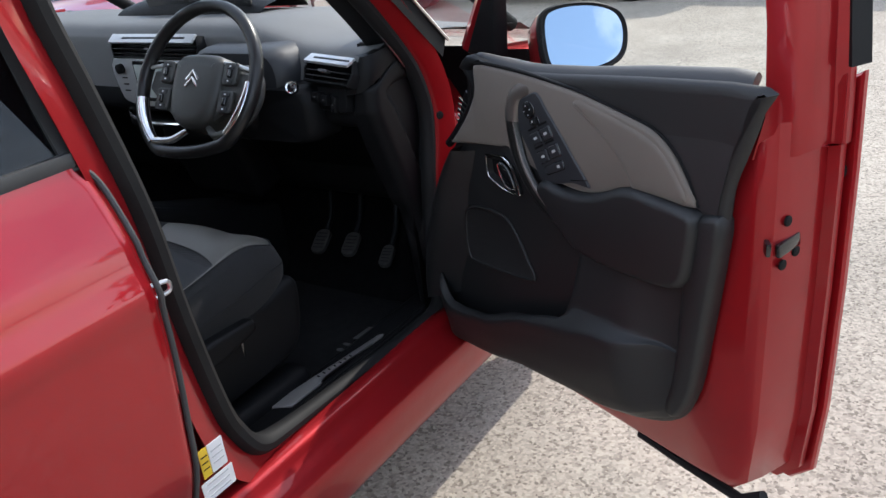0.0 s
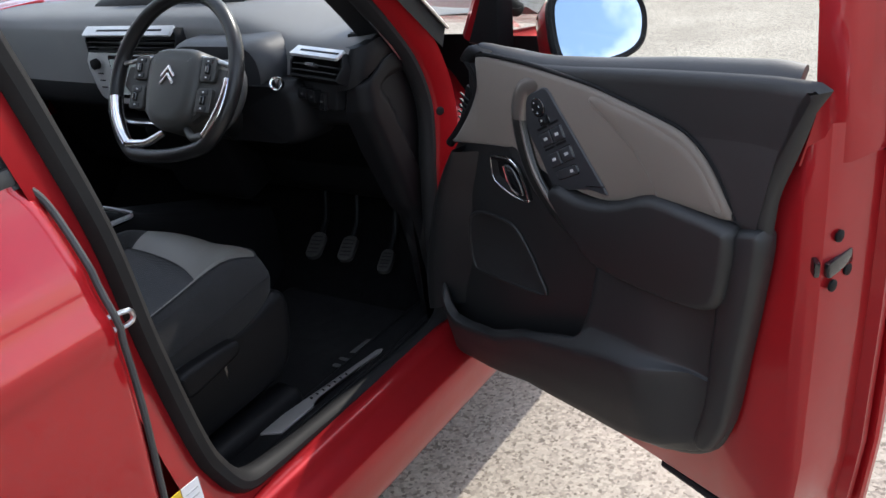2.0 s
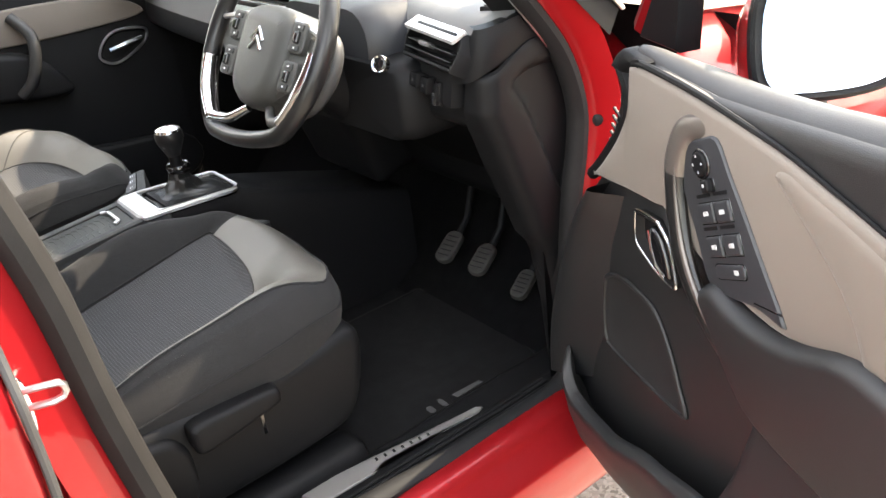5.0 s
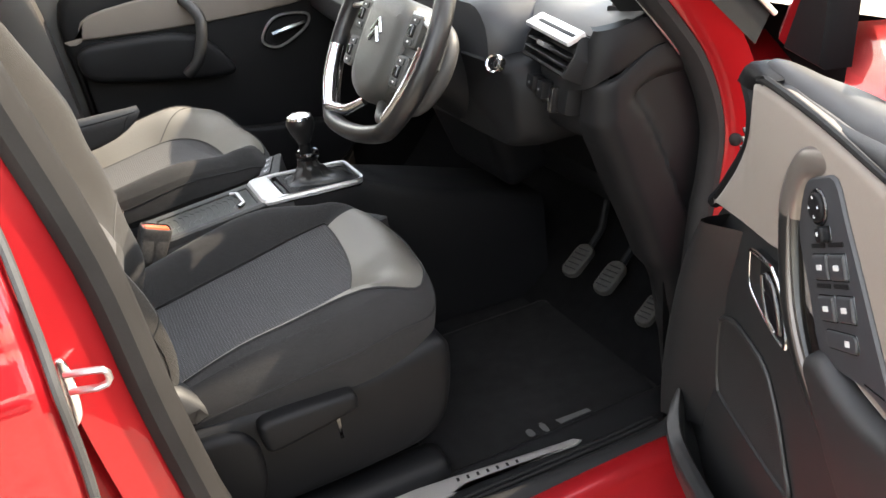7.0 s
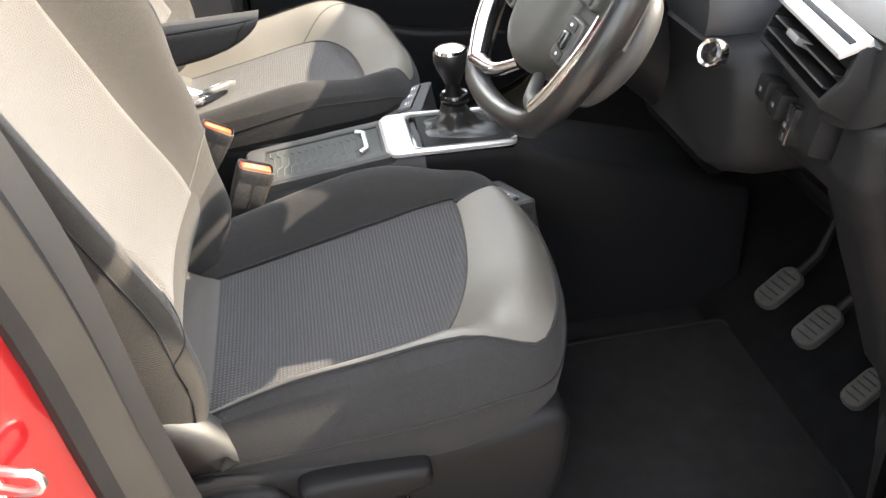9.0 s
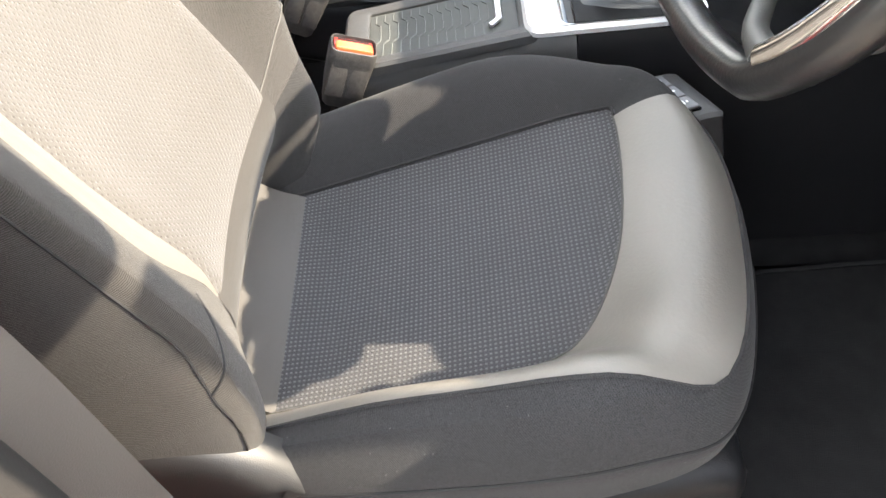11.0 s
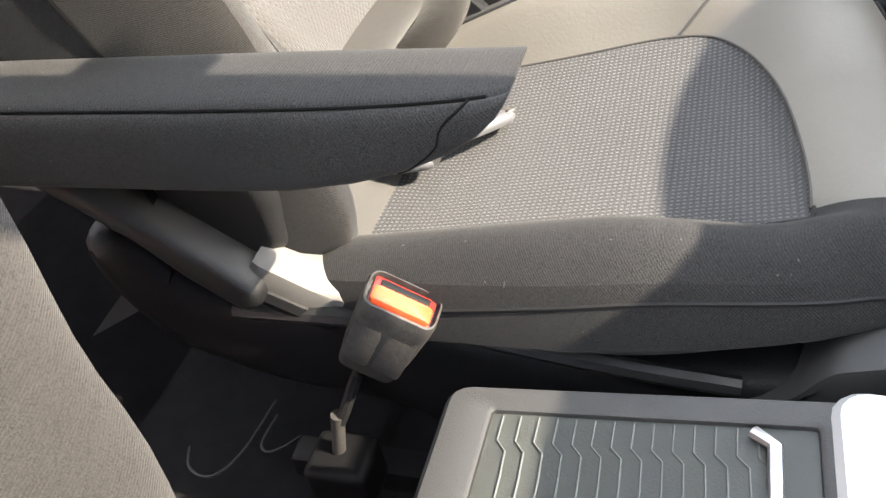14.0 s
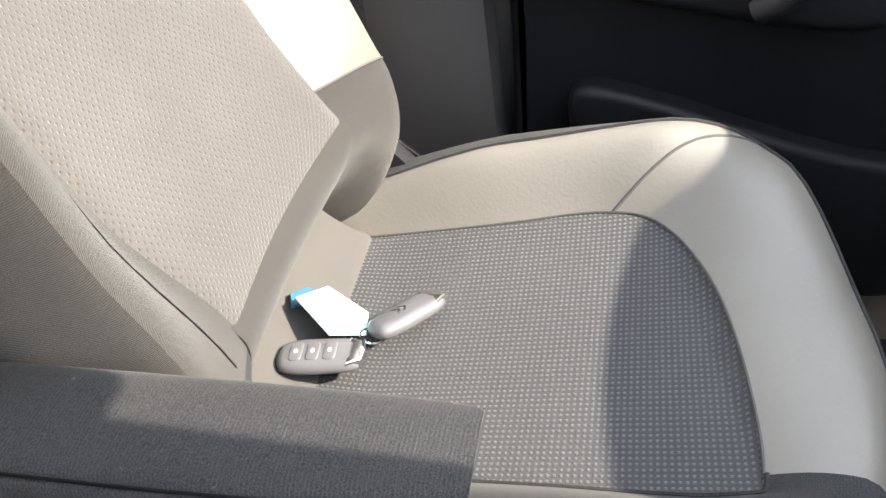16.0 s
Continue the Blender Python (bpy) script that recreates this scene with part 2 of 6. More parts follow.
ar.color_ramp.elements[0].color, ar.color_ramp.elements[1].color = (0.45, 0.43, 0.42, 1), (1.2, 1.18, 1.14, 1)
ar.color_ramp.elements.new(0.22).color = (0.75, 0.74, 0.72, 1)
ar.color_ramp.elements.new(0.7).color = (1.05, 1.03, 1.0, 1)
ax.data_type, ax.blend_type = "RGBA", "MULTIPLY"
ax.inputs["Factor"].default_value = 1.0
al.new(an["Principled BSDF"].inputs["Base Color"].links[0].from_socket, ax.inputs["A"])
al.new(ar.outputs[0], ax.inputs["B"])
al.new(ax.outputs["Result"], an["Principled BSDF"].inputs["Base Color"])
GLASS = bpy.data.materials.new("clear_glass")         # thin pane: clear, with a mirror-like gloss at grazing angles
GLASS.use_nodes = True
gn, gl = GLASS.node_tree.nodes, GLASS.node_tree.links
gt, gg, gm, gf = gn.new("ShaderNodeBsdfTransparent"), gn.new("ShaderNodeBsdfGlossy"), gn.new("ShaderNodeMixShader"), gn.new("ShaderNodeLayerWeight")
gt.inputs[0].default_value = (0.93, 0.955, 0.945, 1)
gg.inputs["Roughness"].default_value = 0.0
gf.inputs[0].default_value = 0.5
gp, ga = gn.new("ShaderNodeMath"), gn.new("ShaderNodeMath")
gp.operation, ga.operation = "POWER", "MULTIPLY_ADD"
gp.inputs[1].default_value, ga.inputs[1].default_value, ga.inputs[2].default_value = 5.0, 0.92, 0.05
gl.new(gf.outputs["Facing"], gp.inputs[0])
gl.new(gp.outputs[0], ga.inputs[0])
gl.new(ga.outputs[0], gm.inputs[0])
gl.new(gt.outputs[0], gm.inputs[1])
gl.new(gg.outputs[0], gm.inputs[2])
gl.new(gm.outputs[0], gn["Material Output"].inputs[0])
TINT = mat("dark_tinted_glass", (0.006, 0.007, 0.008), 0.03, var=0.0, bump=0, coat=0.4)
MIRROR = mat("mirror_glass", (0.86, 0.90, 0.93), 0.01, 1.0, var=0.0, bump=0)

# ---- mesh tools ----


def link(name, bm, material, parent=None, label="", angle=38):
    me = bpy.data.meshes.new(name)
    bmesh.ops.recalc_face_normals(bm, faces=bm.faces[:])
    bm.to_mesh(me)
    bm.free()
    for p in me.polygons:
        p.use_smooth = True
    me.set_sharp_from_angle(angle=radians(angle))
    me.materials.append(material)
    ob = new(name, me)
    if parent:
        ob.parent = parent
    if label:
        ob["label"] = label
    return ob


def part(name, bm, material, parent, label="", angle=38):
    return link(name, bm, material, parent, label, angle)


def thing(name, m, label, category, group="", kind=""):
    ob = new(name)
    ob.empty_display_size = 0.1
    ob.matrix_world = m
    return tagged(ob, label, category, group, kind)


def cat(points, n=6, closed=False):
    """A smooth curve through the points."""
    P = [Vector(p) for p in points]
    m, out = len(P), []
    for i in range(m if closed else m - 1):
        a, b, c, d = (P[(i + k) % m] if closed else P[min(max(i + k, 0), m - 1)] for k in (-1, 0, 1, 2))
        for j in range(n):
            t = j / n
            out.append(0.5 * (2 * b + (c - a) * t + (2 * a - 5 * b + 4 * c - d) * t * t + (3 * b - a - 3 * c + d) * t ** 3))
    if not closed:
        out.append(P[-1].copy())
    return out


def loft(rings, closed=True, caps=True, bm=None):
    bm = bm or bmesh.new()
    vs = [[bm.verts.new(p) for p in r] for r in rings]
    n = len(rings[0])
    for a, b in zip(vs, vs[1:]):
        for i in range(n if closed else n - 1):
            j = (i + 1) % n
            bm.faces.new((a[i], a[j], b[j], b[i]))
    if caps and closed:
        for r in (vs[0][::-1], vs[-1]):
            if n == 4:
                bm.faces.new(r)
            else:
                c = bm.verts.new(sum((v.co for v in r), Vector()) / n)
                for i in range(n):
                    bm.faces.new((r[i], r[(i + 1) % n], c))
    return bm


def tube(points, radius=0.01, sides=8, closed=False, flat=1.0, up=(0, 0, 1), bm=None):
    P = [Vector(p) for p in points]
    n, rings, U = len(P), [], Vector(up)
    for i in range(n):
        a, b = (P[i - 1], P[(i + 1) % n]) if closed else (P[max(i - 1, 0)], P[min(i + 1, n - 1)])
        t = (b - a).normalized()
        s = t.cross(U)
        s = s.normalized() if s.length > 1e-4 else Vector((1, 0, 0))
        v = s.cross(t).normalized()
        r = radius[i] if isinstance(radius, (list, tuple)) else radius
        rings.append([P[i] + s * (r * math.cos(q)) + v * (r * flat * math.sin(q)) for q in (2 * math.pi * k / sides for k in range(sides))])
    if closed:
        rings.append(rings[0])
        bm = loft(rings, True, False, bm)
        bmesh.ops.remove_doubles(bm, verts=bm.verts[:], dist=1e-6)
        return bm
    return loft(rings, True, True, bm)


def offset2(poly, d):
    """The outline moved inwards by d (outline counter-clockwise)."""
    n, out = len(poly), []
    for i in range(n):
        a, b, c = Vector(poly[i - 1]), Vector(poly[i]), Vector(poly[(i + 1) % n])
        e1, e2 = (b - a), (c - b)
        n1, n2 = Vector((-e1.y, e1.x)), Vector((-e2.y, e2.x))
        n1, n2 = n1.normalized() if n1.length > 1e-9 else n1, n2.normalized() if n2.length > 1e-9 else n2
        k = n1 + n2
        k = k.normalized() if k.length > 1e-6 else n1
        out.append(b + k * (d / max(0.45, k.dot(n1) if n1.length else 1)))
    return out


def ccw(poly):
    P = [Vector((p[0], p[1])) for p in poly]
    area = sum(P[i - 1].x * P[i].y - P[i].x * P[i - 1].y for i in range(len(P)))
    return P if area > 0 else P[::-1]


def pillow(outline, profile, place=None, back=True, bm=None):
    """A body on an outline: rings at (inset, height); place maps (x, y, height) to a point."""
    place = place or (lambda x, y, h: (x, y, h))
    P = ccw(outline)
    rings = [[place(*q, h) for q in offset2(P, d)] for d, h in profile]
    bm = bm or bmesh.new()
    vs = [[bm.verts.new(p) for p in r] for r in rings]
    n = len(P)
    for a, b in zip(vs, vs[1:]):
        for i in range(n):
            bm.faces.new((a[i], a[(i + 1) % n], b[(i + 1) % n], b[i]))
    top = [bm.faces.new(vs[-1])]
    if back:
        top.append(bm.faces.new(vs[0][::-1]))
    bmesh.ops.triangulate(bm, faces=top, ngon_method="EAR_CLIP")
    return bm


def soft_edge(h0, h1, r, n=4):
    """A profile from h0 up to h1 with a rounded rim of radius r."""
    out = [(0.0, h0), (0.0, h1 - r)]
    for k in range(1, n + 1):
        q = math.pi / 2 * k / n
        out.append((r * (1 - math.cos(q)), h1 - r + r * math.sin(q)))
    return out


def rrect(w, h, r, cx=0.0, cy=0.0, n=4):
    out = []
    for k, (sx, sy) in enumerate(((1, 1), (-1, 1), (-1, -1), (1, -1))):
        for j in range(n + 1):
            q = math.pi / 2 * (k + j / n)
            out.append((cx + sx * (w / 2 - r) + r * math.cos(q), cy + sy * (h / 2 - r) + r * math.sin(q)))
    return out


def ngon(r, n=24, cx=0.0, cy=0.0, ry=None):
    return [(cx + r * math.cos(2 * math.pi * k / n), cy + (ry or r) * math.sin(2 * math.pi * k / n)) for k in range(n)]


def box(sx, sy, sz, m=None, r=0.004, n=2, bm=None):
    b = bmesh.new()
    bmesh.ops.create_cube(b, size=1)
    bmesh.ops.scale(b, vec=(sx, sy, sz), verts=b.verts)
    r = min(r, 0.45 * min(sx, sy, sz))
    if r > 0:
        bmesh.ops.bevel(b, geom=b.edges[:], offset=r, segments=n, affect="EDGES", profile=0.6)
    if m is not None:
        b.transform(m)
    if bm is None:
        return b
    me = bpy.data.meshes.new("joined")
    b.to_mesh(me)
    b.free()
    bm.from_mesh(me)
    bpy.data.meshes.remove(me)
    return bm


def sheet(f, nu, nv, thick=0.0, bm=None):
    """A surface f(a, b), a and b from 0 to 1."""
    bm = bm or bmesh.new()
    vs = [[bm.verts.new(f(i / nu, j / nv)) for j in range(nv + 1)] for i in range(nu + 1)]
    faces = [bm.faces.new((vs[i][j], vs[i + 1][j], vs[i + 1][j + 1], vs[i][j + 1])) for i in range(nu) for j in range(nv)]
    if thick:
        bmesh.ops.solidify(bm, geom=faces, thickness=thick)
    return bm


def lathe(profile, n=24, m=None):
    rings = [[Vector((r * math.cos(2 * math.pi * k / n), r * math.sin(2 * math.pi * k / n), z)) for k in range(n)] for r, z in profile]
    bm = loft(rings)
    if m is not None:
        bm.transform(m)
    return bm


def mixv(a, b, t):
    return a + (b - a) * t


def step(a, b, x):
    t = min(max((x - a) / (b - a), 0.0), 1.0)
    return t * t * (3 - 2 * t)


# ---- ground and surroundings ----
bm = sheet(lambda a, b: (-150 + 300 * a, -150 + 300 * b, 0), 4, 4)
ground = tagged(link("ground", bm, ASPHALT), "light grey-brown worn asphalt car park", "ground", kind="structure")

# ---- car body ----
body = thing("car", pose(0.0, 0.0, 0.0), "red metallic car with its driver's door opening bare", "car")


def along(profile, y0, y1, n=2):
    """A profile of (x, z) drawn out along y."""
    return loft([[Vector((x, mixv(y0, y1, i / n), z)) for x, z in profile] for i in range(n + 1)])


# sill under the opening, with its step
sill = [(0.802, 0.425), (0.816, 0.443), (0.838, 0.447), (0.862, 0.438), (0.872, 0.42), (0.905, 0.395), (0.915, 0.37), (0.912, 0.33), (0.90, 0.27), (0.87, 0.235), (0.78, 0.22), (0.72, 0.24), (0.72, 0.40)]
part("sill", along([tuple(p) for p in cat([(x, z) for x, z in sill], 3, True)], -1.3, 1.5, 12), RED_IN, body)
# aperture edge: y, z round the opening in the plane of the pillars
EDGE = [(0.36, 1.53), (0.55, 1.385), (0.69, 1.255), (0.795, 1.140), (0.852, 1.060), (0.882, 0.97), (0.878, 0.89), (0.860, 0.80), (0.842, 0.64), (0.845, 0.53), (0.815, 0.462), (0.72, 0.447),
        (0.42, 0.462), (0.22, 0.475), (0.13, 0.495), (0.088, 0.55), (0.064, 0.63), (0.036, 0.83), (0.018, 1.03), (-0.022, 1.23), (-0.06, 1.40), (-0.06, 1.52)]
edge = cat([(y, z) for y, z in EDGE], 5)
ring = [(0.800 + 0.010 * step(0.56, 0.68, i / len(edge)) + 0.008 * step(0.56, 0.50, p[1]), p[0], p[1] - 0.014 * step(0.56, 0.47, p[1])) for i, p in enumerate(edge)]
rad = [0.0165 + 0.0085 * step(0.56, 0.68, i / len(edge)) - 0.002 * step(0.50, 0.56, i / len(edge)) * step(0.74, 0.68, i / len(edge)) for i in range(len(edge))]
part("door_seal", tube(ring[:76], rad[:76], 10, up=(1, 0, 0), flat=1.3), RUBBER, body, "black rubber door seal")
# rear run of the same seal, coloured paler as if sunlit
part("door_seal", tube(ring[75:], rad[75:], 10, up=(1, 0, 0), flat=1.3), SUNSEAL, body, "dusty rubber door seal, paler for the sun on it")


def flange(x_of, out, d, i0=0, i1=999):
    """A band from the opening's edge outwards by d, running out in x by x_of(s)."""
    n = len(edge)
    rings = []
    for i, p in list(enumerate(edge))[i0:i1]:
        a, b = edge[max(i - 1, 0)], edge[min(i + 1, n - 1)]
        t = Vector((b[0] - a[0], b[1] - a[1])).normalized()
        nrm = Vector((-t.y, t.x)) * out
        rings.append([Vector((x_of(k / 5), p[0] + nrm.x * d(i / n) * k / 5, p[1] + nrm.y * d(i / n) * k / 5)) for k in range(6)])
    return loft(rings, False, False)


part("pillar_frame", flange(lambda s: 0.806 + 0.044 * s ** 0.6, 1, lambda t: 0.052 + 0.025 * step(0.28, 0.36, t)), RED_IN, body)
part("pillar_outer_strip", sheet(lambda a, b: Vector((0.855 - 0.012 * b, mixv(0.905, 0.42, a) + 0.038 * b, mixv(1.085, 1.535, a) + 0.036 * b)), 10, 3, 0.006), RUBBER, body, "black pillar strip")
part("pillar_outer_line", tube([(0.848, 0.945, 1.118), (0.848, 0.70, 1.345), (0.845, 0.46, 1.57)], 0.004, 6), SATIN, body)
part("inner_pillar_trim", flange(lambda s: 0.788 - 0.05 * s, -1, lambda t: 0.020 * step(0.44, 0.36, t), 0, 45), BLACK, body, "black inner pillar trim")
part("rear_pillar_trim", flange(lambda s: 0.786 - 0.05 * s, -1, lambda t: 0.004 + 0.014 * step(0.66, 0.74, t), 70), PILLAR, body, "grey-brown inner pillar trim")
part("pillar_bright_line", tube(cat([(0.799, 0.836, 1.066), (0.799, 0.790, 1.122), (0.796, 0.752, 1.170), (0.785, 0.69, 1.245), (0.755, 0.58, 1.375)], 4), 0.0030, 6), SATIN, body)
part("rubber_plug", lathe([(0.0001, -0.004), (0.010, -0.004), (0.010, 0.000), (0.007, 0.002), (0.0001, 0.0024)], 16, pose(0.829, 0.899, 0.942, 90, 0, 28)), RUBBER, body, "black rubber plug")
# rear door skin, closed
SHUT = [(-0.070, 1.36), (-0.080, 1.233), (-0.080, 1.157), (-0.062, 1.112), (-0.056, 1.035), (-0.055, 0.93), (-0.057, 0.82), (-0.067, 0.70), (-0.085, 0.55), (-0.10, 0.42)]
shut = cat([(y, z) for y, z in SHUT], 5)


def skin_x(z):
    return 0.912 - 0.030 * step(0.66, 0.40, z) - 0.075 * step(0.93, 1.20, z) - 0.007 * math.exp(-((z - 0.985) / 0.014) ** 2) + 0.005 * math.exp(-((z - 0.93) / 0.016) ** 2) + 0.006 * math.exp(-((z - 0.60) / 0.05) ** 2)


low = [p for p in shut if p[1] < 1.158]


def skin(a, b):
    p = low[min(int(round(b * (len(low) - 1))), len(low) - 1)]
    y = mixv(p[0], -1.25, a)
    r = 0.012 * (1 - min(a * 100, 1.0)) ** 2
    return (skin_x(p[1]) - r + 0.004 * math.sin(a * 3.1), y, p[1])


rear_door = part("rear_door", sheet(lambda a, b: skin(a ** 1.5, b), 40, len(low) - 1, 0.0), RED, body, "closed red rear door")
part("shut_edge_seal", tube([(skin_x(p[1]) - 0.008, p[0] + 0.007, p[1]) for p in low], 0.0055, 8, up=(1, 0, 0)), GREYRUB, rear_door, "grey rubber edge strip")
part("shut_edge_wall", sheet(lambda a, b: (mixv(skin_x(low[int(round(b * (len(low) - 1)))][1]) - 0.012, 0.83, a), low[int(round(b * (len(low) - 1)))][0] - 0.004, low[int(round(b * (len(low) - 1)))][1]), 2, len(low) - 1), RED_IN, rear_door)
# rear side window and its frame
part("window_frame", loft([[Vector((x, y + dy, z)) for x, dy in ((0.845 - k * 0.10, 0.000), (0.845 - k * 0.10, -0.018), (0.80 - k * 0.10, -0.018), (0.80 - k * 0.10, 0.000))]
                           for y, z, k in ((-0.080, 1.145, 0.0), (-0.086, 1.24, 0.3), (-0.092, 1.38, 0.75), (-0.10, 1.52, 1.0))]), GREYRUB, rear_door, "dark rubber window frame")
part("window_strip", box(0.014, 1.14, 0.024, pose(0.842, -0.655, 1.163), 0.005), GREYRUB, rear_door, "grey window weather strip")
glass = part("window_glass", sheet(lambda a, b: (0.832 - 0.10 * b, mixv(-0.094 - 0.02 * b, -1.25, a), 1.16 + 0.36 * b), 2, 3, 0.004), TINT, rear_door, "dark tinted window")
# B pillar, facing the opening, with striker and stickers
part("pillar_face", sheet(lambda a, b: (0.80 + 0.06 * a - 0.05 * a * step(0.9, 1.15, mixv(0.46, 1.5, b)) - 0.07 * step(1.10, 1.5, mixv(0.46, 1.5, b)), mixv(0.085 - 0.145 * b ** 0.7, -0.110 + 0.010 * b, a), mixv(0.46, 1.5, b)), 6, 14, 0.004), RED_IN, body, "red pillar between the doors")
striker = part("striker", pillow([tuple(p) for p in cat([(-0.009, 0.866), (-0.010, 0.90), (-0.009, 0.932), (-0.003, 0.946), (0.006, 0.942), (0.009, 0.92), (0.006, 0.878), (-0.003, 0.862)], 4, True)], soft_edge(0.0, 0.006, 0.002), lambda y, z, h: Vector((0.852 + h, y - 0.043, z))), CHROME, body, "bright steel door striker")
part("loop", tube([(0.856, -0.042, 0.927), (0.868, -0.014, 0.928), (0.869, -0.004, 0.926), (0.869, 0.000, 0.921), (0.869, 0.000, 0.913), (0.869, -0.004, 0.908), (0.868, -0.014, 0.906), (0.856, -0.042, 0.905)], 0.0042, 8, up=(1, 0, 0)), SATIN, striker)
for k, (w, h, y, z, m) in enumerate(((0.036, 0.060, 0.004, 0.566, WHITE), (0.020, 0.060, -0.0255, 0.566, YELLOW), (0.075, 0.042, -0.008, 0.508, WHITE))):
    st = part("sticker", box(0.0015, w, h, pose(0.8655, y, z, 0, 0, 0), 0), m, body, "printed label sticker")
    for j in range(3):
        part("print_line", box(0.001, w * 0.7, 0.0022, pose(0.8667, y, z + 0.014 - 0.013 * j), 0), BLACK if m is YELLOW else PALEMARK, st)
# roof, windscreen, A pillars, wing and bonnet
roof = part("roof", sheet(lambda a, b: (mixv(-0.62, 0.62, a), mixv(-2.3, 0.02, b), 1.60 - 0.05 * (2 * a - 1) ** 2 - 0.04 * (1 - b) ** 2), 10, 10, 0.03), HEADLINER, body, "red roof with pale lining")
part("roof_skin", sheet(lambda a, b: (mixv(-0.66, 0.66, a), mixv(-2.35, 0.03, b), 1.625 - 0.06 * (2 * a - 1) ** 2 - 0.04 * (1 - b) ** 2), 10, 10, 0.004), RED, body)
for sgn in (1, -1):
    part("roof_rail", tube([(sgn * 0.70, y, z) for y, z in ((0.60, 1.455), (0.40, 1.535), (0.1, 1.57), (-0.6, 1.575), (-1.5, 1.55), (-2.3, 1.50))], 0.05, 10), RED, body)
    if sgn < 0:
        part("front_pillar", tube([(sgn * 0.80, 0.90, 1.08), (sgn * 0.76, 0.72, 1.26), (sgn * 0.70, 0.40, 1.50)], 0.032, 10, flat=1.4), BLACK, body)
    part("screen_pillar", tube([(sgn * 0.76, 1.42, 1.06), (sgn * 0.72, 1.05, 1.32), (sgn * 0.68, 0.72, 1.49)], 0.022, 10), BLACK, body)
screen = part("windscreen", sheet(lambda a, b: (mixv(-0.70, 0.70, a), mixv(1.55, 0.02, b) + 0.10 * (1 - b) * (1 - (2 * a - 1) ** 2), 1.02 + 0.60 * (1 - (1 - b) ** 1.9) - 0.04 * (2 * a - 1) ** 2), 10, 12), GLASS, body, "clear panoramic windscreen")
screen.visible_shadow = False
for sgn in (1, -1):
    wing = part("front_wing", sheet(lambda a, b: (sgn * (0.60 + 0.31 * math.sin(b * math.pi / 2) ** 0.6 - 0.05 * a * b), mixv(0.93, 2.1, a), mixv(1.05, 0.30, b) - 0.16 * a * (1 - b)), 10, 12, 0.004), RED, body)
part("bonnet", sheet(lambda a, b: (mixv(-0.62, 0.62, a), mixv(1.45, 2.2, b), 1.06 - 0.02 * (2 * a - 1) ** 2 - 0.20 * b ** 1.5), 8, 8, 0.004), RED, body)
# floor, firewall, far side, tail
part("floor_pan", box(1.56, 3.4, 0.02, pose(0, -0.55, 0.335), 0.004), CARPET, body, "black carpeted floor")
part("bulkhead", sheet(lambda a, b: (mixv(-0.78, 0.78, a), 1.12 + 0.06 * b, mixv(0.34, 1.05, b)), 4, 6, 0.02), CARPET, body)
part("toe_board", sheet(lambda a, b: (mixv(-0.78, 0.78, a), mixv(0.90, 1.13, b), 0.348 + 0.24 * b ** 1.3), 4, 6, 0.01), CARPET, body)
part("far_side", box(0.03, 3.4, 0.95, pose(-0.885, -0.60, 0.72), 0.01), RED, body)
part("far_lining", box(0.012, 3.2, 1.05, pose(-0.845, -0.50, 0.66), 0.003), SOFT, body)
part("far_kick_panel", sheet(lambda a, b: Vector((-0.80 + 0.04 * a, mixv(0.82, 1.14, a), mixv(0.36, 1.0, b))), 6, 6, 0.012), BLACK, body)
part("tail", box(1.7, 0.04, 0.85, pose(0, -2.3, 0.75), 0.02), RED, body)
part("sill_inner", along([tuple(p) for p in cat([(0.645, 0.345), (0.660, 0.385), (0.672, 0.412), (0.686, 0.4215), (0.738, 0.4225), (0.752, 0.426), (0.775, 0.428), (0.792, 0.432), (0.80, 0.42), (0.79, 0.34)], 3, True)], -0.6, 0.98, 3), BLACK, body, "black plastic sill cover")
for x, z, r in ((0.750, 0.425, 0.0045), (0.764, 0.428, 0.0050), (0.779, 0.431, 0.0050)):
    part("sill_rib", tube([(x + 0.004, 0.20, z + 0.012), (x, 0.26, z + 0.002), (x, 0.45, z), (x + 0.004, 0.70, z), (x + 0.010, 0.80, z + 0.008)], r, 8), BLACK, body)

# sill plate
plate = thing("sill_plate", pose(0.710, 0.50, 0.4215), "brushed steel sill plate set on the black sill", "sill plate")
part("plate", pillow([(-0.033, -0.205), (0.018, -0.178), (0.021, -0.080), (0.011, -0.050), (0.024, 0.10), (0.029, 0.155), (0.024, 0.170), (0.013, 0.160), (0.008, 0.110), (-0.006, 0.0), (-0.016, -0.060)], soft_edge(0, 0.005, 0.002)), STEEL, plate)
for k in range(7):
    part("letter_bar", box(0.0080, 0.0045, 0.001, pose(-0.004 + 0.0150 * k / 6, -0.057 + 0.0175 * k, 0.0055, 0, 0, -9), 0), BLACK, plate)

# floor mat with a stitched mark
fmat = thing("floor_mat", pose(0.45, 0.70, 0.348), "black carpet floor mat with a pale stitched mark", "floor mat")
part("carpet_sheet", pillow([tuple(p) for p in cat([(-0.24, -0.24), (0.20, -0.24), (0.225, -0.20), (0.225, 0.16), (0.10, 0.23), (-0.22, 0.23), (-0.255, 0.15), (-0.255, -0.2)], 4, True)], soft_edge(0, 0.014, 0.006)), CARPET, fmat)
part("binding", tube([(p[0], p[1], 0.010) for p in cat([(-0.24, -0.24), (0.20, -0.24), (0.225, -0.20), (0.225, 0.16), (0.10, 0.23), (-0.22, 0.23), (-0.255, 0.15), (-0.255, -0.2)], 4, True)], 0.006, 6, True), RUBBER, fmat)
